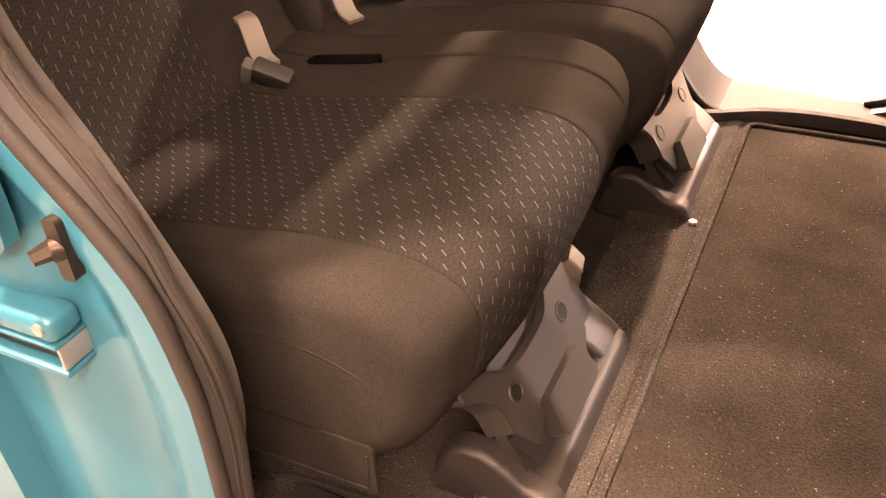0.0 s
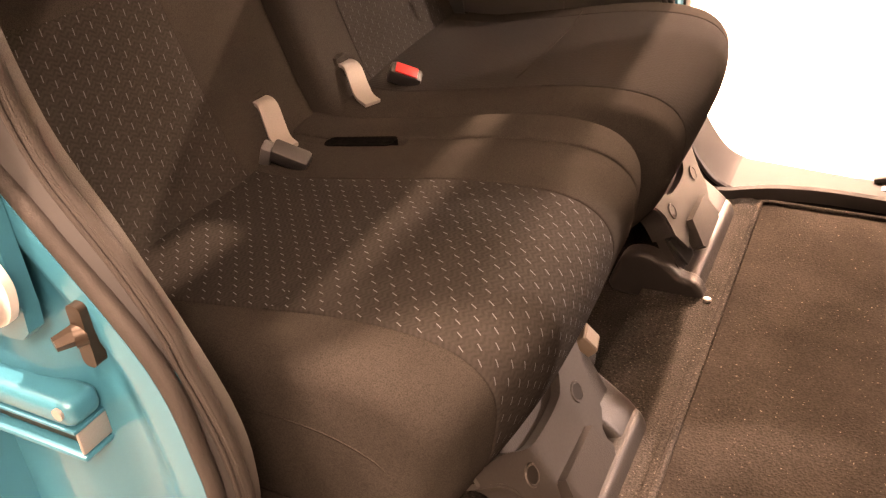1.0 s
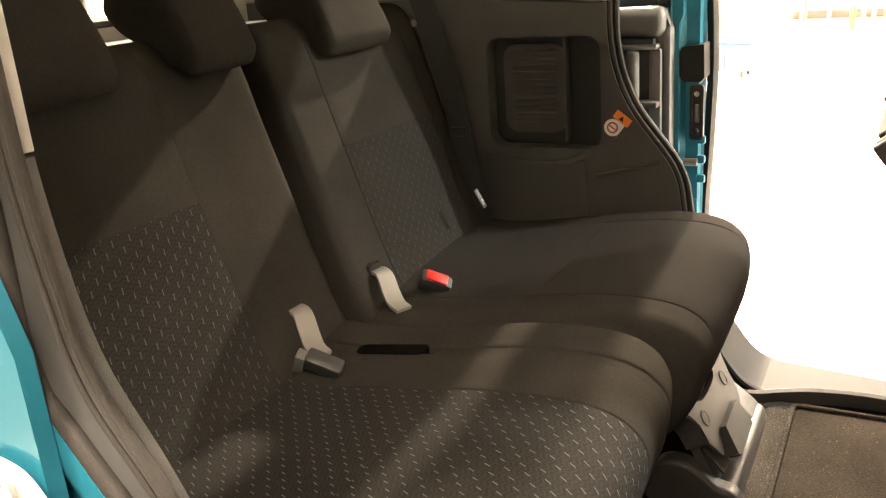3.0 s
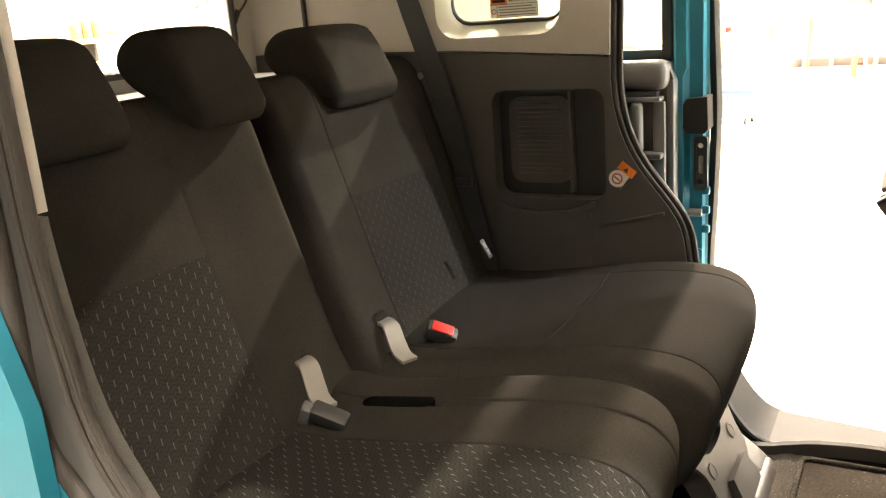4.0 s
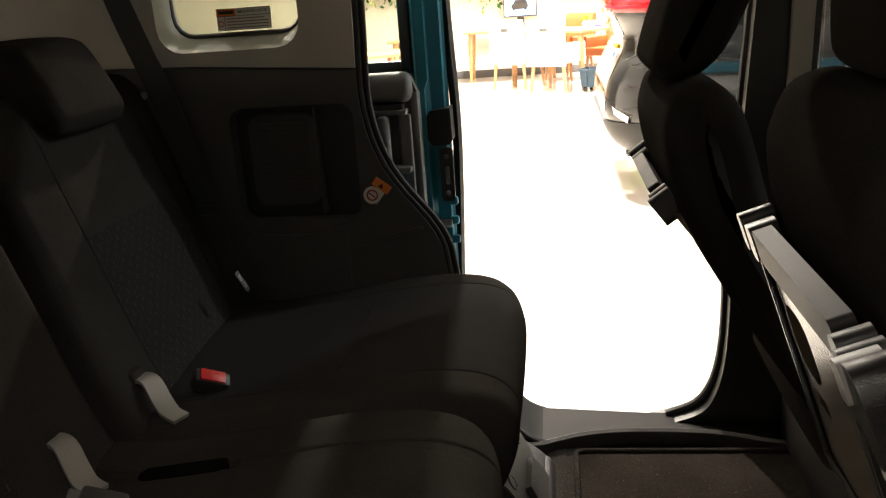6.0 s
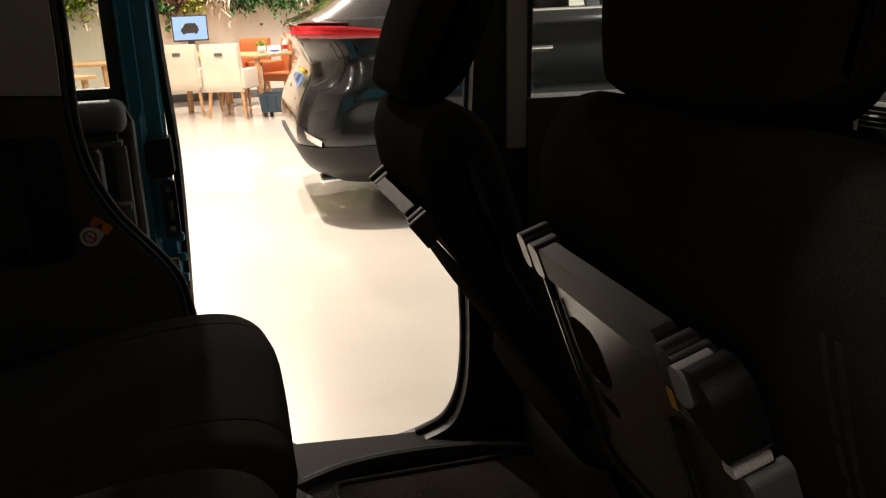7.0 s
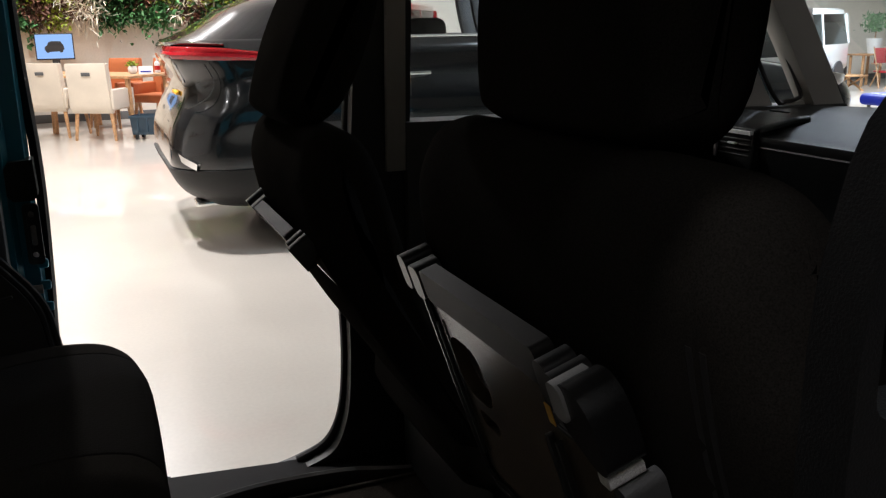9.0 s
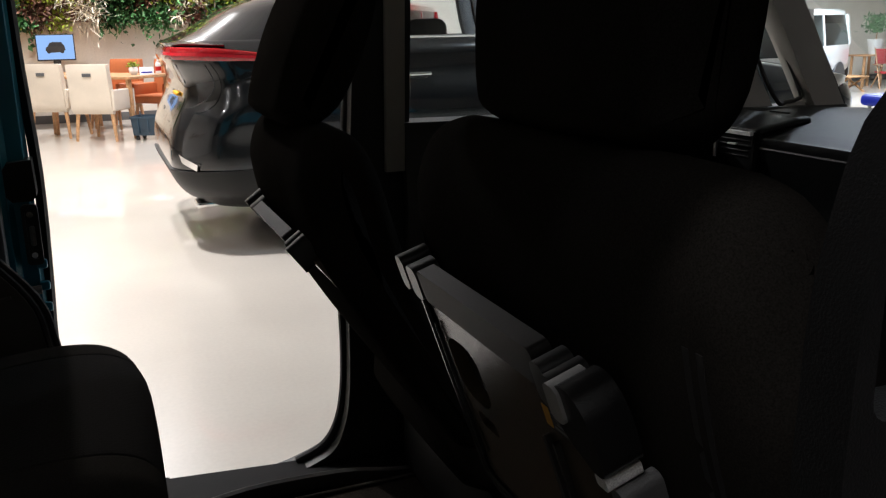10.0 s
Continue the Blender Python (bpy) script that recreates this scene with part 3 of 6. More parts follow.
    part("screen_rubber", sweep([(1.762, 1.462, 1.075), (1.637, 1.448, 1.25), (1.494, 1.433, 1.45), (1.37, 1.408, 1.63)], circle(.007, 6), (0, 1, 0)), RUBBER, car)
    part("pillar_a_near", sweep([(1.70, .16, 1.06), (1.56, .18, 1.25), (1.40, .20, 1.45), (1.24, .24, 1.63)], [(-.045, -.03), (.035, -.03), (.045, .0), (.035, .03), (-.045, .03)], (0, 1, 0)), GREY_TRIM, car)
    part("windscreen", loft([[(2.10, y, 1.05), (2.104, y, 1.052), (1.26, y, 1.64), (1.256, y, 1.638)] for y in (.14, 1.52)]), GLASS, car).visible_shadow = False
    # dashboard
    dash = [(1.298, 1.036), (1.312, 1.054), (1.40, 1.072), (1.50, 1.085), (1.62, 1.087), (1.85, 1.07), (2.10, 1.04), (2.10, .45), (1.50, .45), (1.42, .70), (1.33, .78), (1.31, .90)]
    part("dashboard", soft_loft([tuple(p) for p in spline(dash, 4, True)], .13, 1.45, .02, .03), DASH_SKIN, car, "dark soft-touch dashboard")
    part("dash_seam", sweep([(1.2995, y, 1.030) for y in (.2, .6, 1.0, 1.24)], circle(.0035, 6), (0, 0, 1)), BLACK_INK, car)
    part("glove_box", plate(rounded(.95, 1.255, .80, .985, .02), [], lambda u, v, w: (1.318 - w, u, v), .012, .004), DASH_SKIN, car)
    part("corner_pod", soft_loft([tuple(p) for p in spline([(1.296, .93), (1.290, 1.05), (1.305, 1.072), (1.36, 1.082), (1.42, 1.088), (1.44, 1.07), (1.44, .93)], 4, True)], 1.232, 1.448, .012, .01), DASH_SKIN, car)
    for k in range(4):
        part("defroster_slat", box(1.40 + k * .014, 1.406 + k * .014, 1.31, 1.37, 1.0785 + k * .003, 1.082 + k * .003, .001), BLACK_INK, car)
    # side air vent on the rear face of the dash
    face = lambda u, v, w: (1.297 - w, u, v)
    # Only the frame's lit top and side are shaped, in a brightened silver.
    vent = part("air_vent", plate([(1.246, 1.063), (1.352, 1.063), (1.358, 1.058), (1.358, 1.000), (1.350, 1.000), (1.350, 1.0555), (1.246, 1.0555)], [], face, .016, .002), LIT_SILVER, car, "air vent with only the lit sides of its silver frame")
    part("vent_back", plate(rounded(1.244, 1.351, 1.000, 1.056, .006), [], lambda u, v, w: (1.294 - w, u, v), .006), BLACK_INK, vent)
    for k in range(4):
        part("vane", box(1.282, 1.290, 1.250, 1.346, 1.010 + k * .011, 1.0125 + k * .011, .001, 1), BLACK_PLASTIC, vent)
    part("vent_tab", box(1.277, 1.284, 1.284, 1.309, 1.033, 1.037, .001), LIT_SILVER, vent)
    # tail gate with its window
    part("tail_gate", plate([(.05, .30), (1.60, .30), (1.58, 1.66), (.07, 1.66)], [rounded(.26, 1.40, 1.195, 1.56, .05)], lambda u, v, w: (-1.25 + w, u, v), .05, .005), GREY_TRIM, car, "light grey tail gate lining")
    part("gate_rubber", sweep([(-1.198, y, z) for y, z in rounded(.262, 1.398, 1.197, 1.558, .05)], circle(.009, 6), (1, 0, 0), closed=True), RUBBER, car)
    part("rear_window", plate(rounded(.26, 1.40, 1.195, 1.56, .05), [], lambda u, v, w: (-1.24 + w, u, v), .004), GLASS, car).visible_shadow = False
    part("parcel_ledge", box(-1.195, -1.0, .18, 1.46, .45, 1.16, .01), DARK_TRIM, car)
    part("bulkhead", box(2.10, 2.14, .08, 1.56, .25, 1.06, .01), DARK_TRIM, car)
    part("belly", box(-1.25, 2.14, .08, 1.56, .20, .249, .01), BLACK_PLASTIC, car)


car_shell()
mat_ob = part("floor_mat", plate([tuple(p) for p in rounded(.134, .92, .18, 1.352, .02)], [], lambda u, v, w: (u, v, .372 + w), .011, .004), MAT_CARPET)
tagged(mat_ob, "brown-grey carpet mat on the rear footwell floor", "car mat")
part("mat_binding", sweep([(x, y, .384) for x, y in rounded(.139, .915, .185, 1.347, .018)], circle(.006, 8), (0, 0, 1), closed=True), CARPET, mat_ob, "stitched edge binding")

# ---- rear seats ----
CUSHION = [(-.60, .655), (-.45, .670), (-.30, .692), (-.16, .713), (-.06, .716), (.002, .701), (.034, .665), (.033, .612), (.008, .548), (-.036, .500), (-.11, .474), (-.30, .475), (-.60, .50)]
cush = [tuple(p) for p in spline(CUSHION, 4, True)]
BACK = [(-.50, .64), (-.545, .70), (-.585, .80), (-.625, .92), (-.665, 1.04), (-.690, 1.12), (-.715, 1.168), (-.75, 1.188), (-.795, 1.175), (-.81, 1.12), (-.74, .90), (-.68, .72), (-.64, .62), (-.56, .61)]
back = [tuple(p) for p in spline(BACK, 4, True)]
HEAD = [(-.654, 1.146), (-.661, 1.170), (-.680, 1.21), (-.703, 1.25), (-.722, 1.266), (-.76, 1.272), (-.795, 1.266), (-.822, 1.245), (-.828, 1.215), (-.80, 1.185), (-.75, 1.158), (-.70, 1.128), (-.668, 1.122)]
headp = [tuple(p) for p in spline(HEAD, 4, True)]


def split_profile(profile, z):
    """The parts of a closed x, z profile above and below a height."""
    low, high = [], []
    for a, b in zip(profile, profile[1:] + profile[:1]):
        (low if a[1] < z else high).append(a)
        if (a[1] - z) * (b[1] - z) < 0:
            t = (z - a[1]) / (b[1] - a[1])
            c = (a[0] + (b[0] - a[0]) * t, z)
            low.append(c), high.append(c)
    return low, high


def split_across(profile, x):
    """The parts of a closed x, z profile behind and before a place along x."""
    flipped = [(p[1], p[0]) for p in profile]
    return [[(b, a) for a, b in half] for half in split_profile(flipped, x)]


def plan_near(v):
    """The near cushion draws back towards the door."""
    d = max(0.0, (.50 - v.y) / .265)
    k = max(0.0, min(1.0, (v.x + .45) / .45))
    rise = .022 * max(0.0, min(1.0, (v.y - .60) / .2))
    e = max(0.0, (v.y - .72) / .15)
    return Vector((v.x - (.042 * d * d + .03 * e * e) * k, v.y, v.z + rise - .025 * d * d * k * (1 if v.z < .6 else .2)))


def plan_far(v):
    """The far cushion rises towards the side trim and draws back at its end."""
    d = max(0.0, (v.y - 1.28) / .18)
    k = max(0.0, min(1.0, (v.x + .45) / .45))
    rise = .012 + .022 * max(0.0, (v.y - .9) / .55)
    reach = .014
    return Vector((v.x + reach * k - .032 * d * d * k, v.y, v.z + rise))


def rear_seat(secs, label, plan):
    ob = thing("rear_seat", (-.3, (secs[0][1] + secs[-1][2]) / 2, .36), label, "car seat", "rear seats")
    for name, y0, y1, r0, r1, mat, text in secs:
        if name == "cushion_panel":
            for half in split_across(cush, -.25):
                part(name, soft_loft(half, y0, y1, r0, r1, .003, shape=plan), mat, ob, text)
        else:
            part(name, soft_loft(cush, y0, y1, r0, r1, 0, shape=plan), mat, ob, text)
    return ob


DASHES = "dark woven cloth with short pale dashes"
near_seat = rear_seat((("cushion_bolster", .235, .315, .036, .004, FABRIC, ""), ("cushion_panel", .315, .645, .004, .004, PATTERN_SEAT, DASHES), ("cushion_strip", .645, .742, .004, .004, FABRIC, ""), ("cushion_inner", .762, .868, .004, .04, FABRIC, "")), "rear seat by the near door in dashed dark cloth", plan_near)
far_seat = rear_seat((("cushion_inner", .888, .985, .045, .004, FABRIC, ""), ("cushion_panel", .985, 1.36, .004, .004, PATTERN_BLUE, "dark ribbed cloth"), ("cushion_bolster", 1.36, 1.462, .004, .06, FABRIC, "")), "rear seat beside the far trim in dark ribbed cloth", plan_far)
# the strip between the seams of the near cushion dips into a belt slot
slot = [(x, z - (.030 if -.455 < x < -.325 and z > .6 else .003)) for x, z in [tuple(p) for p in spline(CUSHION, 16, True)]]
part("belt_slot", soft_loft(slot, .741, .763, .001, .001, 0, n=2, shape=plan_near), FABRIC, near_seat, "dark belt slot in the cushion seam")
# Black sheet laid over the seam for the shade inside the open slot.
pocket = [(x, y, .685 + (x + .34) * .147 + .0025) for x, y in rounded(-.465, -.335, .737, .765, .012)]
part("slot_shade_sheet", loft([[plan_near(Vector(p)) for p in pocket], [plan_near(Vector((p[0], p[1], p[2] - .012))) for p in pocket]]), SLOT_SHADE, near_seat, "black sheet for the shade inside the belt slot")
low, high = split_profile(back, .955)
for ob, secs in ((near_seat, ((.20, .285, FABRIC, .05, .0005, 0), (.285, .63, PATTERN, .0005, .0005, 1), (.63, .850, FABRIC, .0005, .03, 0))), (far_seat, ((.89, 1.02, FABRIC, .03, .003, 0), (1.02, 1.36, PATTERN_SHADED, .003, .003, 1), (1.36, 1.45, FABRIC, .003, .04, 0)))):
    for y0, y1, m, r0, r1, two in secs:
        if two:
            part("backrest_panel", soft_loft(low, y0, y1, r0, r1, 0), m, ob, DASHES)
            part("backrest_top", soft_loft(high, y0, y1, r0, r1, 0), FABRIC, ob)
        else:
            part("backrest_side", soft_loft(back, y0, y1, r0, r1), FABRIC, ob)


def head_taper(yc):
    return lambda v: Vector((v.x, yc + (v.y - yc) * (1.0 - .25 * max(0, v.z - 1.17)), v.z + (-.005 if yc > 1 else .013)))


for ob, y0, y1 in ((near_seat, .30, .553), (near_seat, .680, .842), (far_seat, 1.04, 1.267)):
    h = part("headrest", soft_loft(headp, y0, y1, .020, .020, .003, shape=head_taper((y0 + y1) / 2)), FABRIC, ob, "dark cloth saddle headrest")
    for yy in ((y0 + y1) / 2 - .06, (y0 + y1) / 2 + .06):
        part("post", rod((-.75, yy, 1.10), (-.745, yy, 1.20), .006), CHROME, h)
# side of the near cushion: seam and the hanging cloth flap
part("side_seam", sweep(spline([(-.30, .2375, .622), (-.243, .2365, .624), (-.192, .236, .626), (-.135, .236, .621), (-.086, .236, .604), (-.060, .238, .575), (-.052, .24, .545), (-.050, .243, .517)], 5), circle(.0020, 5), (0, 1, 0)), FABRIC, near_seat)
part("cloth_flap", loft([[(x, y, z) for x, z in rounded(-.40, -.082, .425, .505, .012)] for y in (.2325, .2375)]), FABRIC, near_seat, "stitched cloth flap under the cushion")
part("flap_stitch", sweep([(-.39, .2318, .434), (-.25, .2318, .434), (-.095, .2318, .434), (-.090, .2318, .49)], circle(.0013, 5), (0, 1, 0)), SEAL_CLOTH, near_seat)
part("cross_seam", sweep([plan_far(Vector((-.245 + .004 * k * (1 - k / 9), .995 + k * .04, .712))) for k in range(10)], circle(.0009, 5), (0, 0, 1)), FABRIC, far_seat)

# recliner levers beside the gaps
def lever(ob, at):
    x, y, z = at
    path = spline([(x - .012, y, z - .012), (x, y, z), (x + .022, y - .008, z - .004), (x + .042, y - .022, z - .030), (x + .060, y - .036, z - .044), (x + .082, y - .046, z - .050)], 5)
    lv = part("release_lever", sweep(path, [(-.016, -.003), (.016, -.003), (.016, .003), (-.016, .003)], (0, 0, 1)), SILVER, ob, "silver plastic release lever")
    # Dark cloth box stands for the shaded recess above the lever.
    part("lever_recess_shade", box(x - .05, x + .002, y - .022, y + .022, z - .014, z + .016, .01), FABRIC, lv)


lever(near_seat, (-.57, .733, .750))
lever(far_seat, (-.557, .964, .735))


def buckle(ob_label, at, turn, red):
    ob = thing("seat_buckle", at, ob_label, "seat belt buckle", "seat belt buckles")
    m = Matrix.Translation(at) @ pose(0, 0, 0, 0, 25, turn) @ pose(0, 0, 0, 30, 0, 0)
    part("housing", box(-.030, .030, -.014, .014, -.022, .010, .006, m=m), BLACK_PLASTIC, ob)
    if red:
        part("button", box(-.022, .020, -.0115, .0115, .0085, .0125, .002, m=m), RED, ob, "bright red release button")
    else:
        part("tongue", box(-.045, -.028, -.010, .010, -.05, .0, .003, m=m), MID_PLASTIC, ob)
    return ob


buckle("black seat belt buckle with a red button", (-.458, 1.01, .708), 30, True)
buckle("black seat belt buckle on the near cushion", (-.47, .665, .700), 20, False)


def floor_bracket(y, label):
    """The hinged front foot of a rear seat: moulded base, pressed plate with two bolts, latch lid between two teeth."""
    ob = thing("seat_bracket", (.05, y, .372), label, "seat bracket", "rear seat brackets")
    lean = Matrix.Translation((.02, y, .503)) @ pose(0, 0, 0, 0, -30, 0)
    at = lambda off: (lambda u, v, w: lean @ Vector((off + w, u, v)))
    up = lean.to_3x3() @ Vector((1, 0, 0))
    top = [tuple(p) for p in spline([(-.156, .062), (-.13, .053), (-.10, .042), (-.060, .016), (-.02, .010), (.03, .011), (.055, .020), (.085, .055), (.115, .10)], 3)]
    low = [(.150, .10), (.140, .045), (.122, .0), (.114, -.028), (.108, -.056), (.080, -.078), (.063, -.050), (-.050, -.046), (-.056, -.062), (-.088, -.076)]
    under = [tuple(p) for p in spline([(-.112, -.036), (-.111, -.002), (-.124, .022), (-.140, .036), (-.156, .048)], 3)]
    part("hinge_plate", plate(top + low + under, [], at(0), .006, .0018), STEEL, ob, "grey pressed steel hinge plate")
    rim = [(-.0016, -.010), (.0016, -.010), (.0016, .004), (-.0016, .004)]
    part("top_flange", sweep([at(.002)(u, v, 0) for u, v in top], rim, up), STEEL, ob)
    part("side_flange", sweep([at(-.010)(u, v, 0) for u, v in under], [(-.003, -.026), (.003, -.026), (.003, .014), (-.003, .014)], up), STEEL, ob)
    for u in (-.078, .078):
        ring = part("bolt", sweep([at(.0062)(u + .0125 * math.cos(k * math.pi / 8), -.006 + .0125 * math.sin(k * math.pi / 8), 0) for k in range(16)], circle(.0022, 6), up, closed=True), STEEL, ob)
        part("bolt_head", disc(at(.004)(u, -.006, 0), up, .0105, .0035, 18), DARK_STEEL, ring, "dark sunk bolt head")
    # the lid of the latch, swelling out between the teeth of the plate
    lid = [(.055, -.044), (.072, -.088), (.066, -.101), (-.046, -.103), (-.056, -.094), (-.046, -.044)]
    part("latch_lid", plate(lid, [], at(-.004), .022, .006), COVER_GREY, ob, "smooth grey latch lid")
    # Flat black plates under the teeth stand for the shade in the openings.
    part("latch_gap_shade", plate([(.060, -.046), (.112, -.050), (.102, -.104), (.070, -.106)], [], at(-.0115), .004), BLACK_INK, ob)
    part("latch_gap_shade", plate([(-.112, -.044), (-.046, -.046), (-.050, -.106), (-.092, -.104)], [], at(-.0115), .004), BLACK_INK, ob)
    # moulded base: sloping bed, rounded front rim, end block and rising end wing
    part("base_bed", plate([(-.112, -.126), (.175, -.126), (.178, -.02), (.15, .03), (-.10, .03)], [], at(-.034), .016, .004), COVER_GREY, ob, "grey moulded base under the plate")
    nose = [(.040, .366), (.050, .392), (.066, .400), (.082, .399), (.091, .390), (.094, .366)]
    part("base_rim", soft_loft([tuple(p) for p in spline(nose, 3, True)], y - .128, y + .196, .012, .014), COVER_GREY, ob)
    block = [(-.055, .350), (-.050, .408), (-.030, .436), (.005, .440), (.036, .424), (.060, .404), (.088, .396), (.092, .362)]
    part("end_block", soft_loft([tuple(p) for p in spline(block, 3, True)], y - .134, y - .098, .010, .006), COVER_GREY, ob)
    wing = [(-.060, .40), (-.052, .462), (-.030, .468), (.010, .452), (.050, .424), (.078, .400), (.090, .376), (.086, .362), (.0, .362)]
    part("end_wing", soft_loft([tuple(p) for p in spline(wing, 3, True)], y + .118, y + .200, .010, .014), COVER_GREY, ob)
    return ob


DARK_STEEL = material("dark_steel", (0.020, 0.018, 0.016), 0.45, metal=0.4, grain=0.1)
COVER_GREY = material("cover_grey", (0.024, 0.0215, 0.0195), 0.5, grain=0.1, scale=500, bump=0.3, stain=0.15)
floor_bracket(.452, "grey steel and plastic seat foot on the carpet")
floor_bracket(1.116, "grey steel and plastic seat foot beside the sill")


# ---- far sliding door ----
EDGE_RUBBER = material("edge_rubber", (0.010, 0.0095, 0.009), 0.6, spec=0.25, grain=0.1, scale=500, stain=0.1)
LEDGE_GREY = material("ledge_grey", (0.13, 0.13, 0.13), 0.5, grain=0.08, scale=700, bump=0.3, stain=0.06)
CLADDING = material("grey_cladding", (0.018, 0.0178, 0.0175), 0.5, spec=0.25, grain=0.1, scale=500, bump=0.2, stain=0.06)
def sliding_door():
    ob = thing("sliding_door", (-.45, 1.66, .25), "open teal sliding door with dark lining and glass", "car door")
    part("door_skin", plate([(-.122, .30), (-.122, 1.62), (-.95, 1.62), (-.95, .30)], [rounded(-.88, -.205, 1.152, 1.58, .012)], side_y(1.66), .05, .006), TEAL, ob)
    part("edge_panel", plate([(-.178, 1.628), (-.116, 1.700), (-.116, 1.710), (-.178, 1.640)], [], lambda u, v, w: (u, v, .42 + w), 1.18, .003), TEAL, ob)
    part("door_lining", plate([(-.172, .40), (-.172, 1.10), (-.185, 1.135), (-.92, 1.135), (-.92, .40)], [], side_y(1.60), .06, .012), DARK_TRIM, ob, "grey and black plastic door lining")
    part("door_ledge", box(-.92, -.180, 1.575, 1.64, 1.078, 1.142, .022, 4), LEDGE_GREY, ob, "grey padded door ledge")
    part("ledge_strip", box(-.92, -.192, 1.562, 1.60, 1.056, 1.066, .003), LEDGE_GREY, ob)
    part("ledge_groove", box(-.92, -.200, 1.568, 1.60, 1.0665, 1.077, .001), BLACK_PLASTIC, ob)
    part("lining_side", box(-.214, -.187, 1.584, 1.60, .60, 1.055, .006), LEDGE_GREY, ob)
    part("lining_edge", box(-.186, -.170, 1.596, 1.655, .42, 1.10, .006), LEDGE_GREY, ob)
    part("door_glass", plate(rounded(-.88, -.205, 1.152, 1.58, .04), [], side_y(1.68), .004), PRIVACY_GLASS, ob).visible_shadow = False
    part("glass_frame", box(-.208, -.185, 1.64, 1.668, 1.14, 1.60, .004), BLACK_PLASTIC, ob)
    part("glass_sill", box(-.90, -.208, 1.64, 1.668, 1.138, 1.162, .004), BLACK_PLASTIC, ob)
    part("edge_rubber", sweep([tuple(p) for p in spline([(-.113, 1.722, 1.62), (-.112, 1.722, 1.28), (-.103, 1.722, 1.02), (-.109, 1.722, .80), (-.116, 1.722, .65), (-.122, 1.722, .32)], 4)], [(-.010, -.022), (.004, -.024), (.009, -.008), (.009, .012), (-.010, .014)], (0, 1, 0)), EDGE_RUBBER, ob, "black rubber edge of the door")
    stop = [(-.160, 1.040), (-.152, 1.052), (-.108, 1.056), (-.106, .985), (-.114, .976), (-.150, .976), (-.162, .990)]
    part("bump_stop", plate(stop, [], side_y(1.635), .06, .009), CLADDING, ob, "dark rubber bump stop block")
    lt = part("door_latch", plate(rounded(-.136, -.112, .852, .962, .006), [], side_y(1.650), .02, .004), BLACK_PLASTIC, ob)
    part("latch_frame", plate(rounded(-.139, -.109, .846, .968, .008), [rounded(-.133, -.115, .858, .956, .005)], side_y(1.646), .012, .003), BLACK_PLASTIC, lt)
    part("striker_hook", box(-.128, -.118, 1.644, 1.652, .885, .925, .003), BOLT, lt)
    for zz in (.866, .948):
        part("latch_bolt", disc((-.124, 1.650, zz), (0, -1, 0), .006, .004, 10), CHROME, lt)
    part("guide_pin", rod((-.150, 1.645, .795), (-.120, 1.645, .795), .009, 10), BOLT, ob)
    part("inner_step", plate([(-.168, .42), (-.168, .80), (-.160, .82), (-.160, 1.10), (-.152, 1.12), (-.152, 1.60), (-.172, 1.60), (-.178, 1.10), (-.178, .42)], [], side_y(1.632), .03, .005), TEAL, ob)
    for zz in (1.18, 1.30, 1.42, .70, .64):
        part("pressed_dimple", disc((-.128, 1.659, zz), (0, -1, 0), .007, .003, 10), TEAL, ob)
    for zz in (.845, .80, .755):
        part("pressed_rib", box(-.124, -.104, 1.650, 1.662, zz - .010, zz + .010, .005), TEAL, ob)
    grip = part("pull_handle", box(-.256, -.230, 1.545, 1.578, .945, 1.056, .010, 3), MID_PLASTIC, ob)
    part("handle_foot", box(-.262, -.190, 1.560, 1.60, .930, .944, .005), MID_PLASTIC, grip)
    part("lock_knob", box(-.238, -.226, 1.545, 1.556, .910, .928, .002), RED, grip, "small red lock marker")
    return ob


sliding_door()


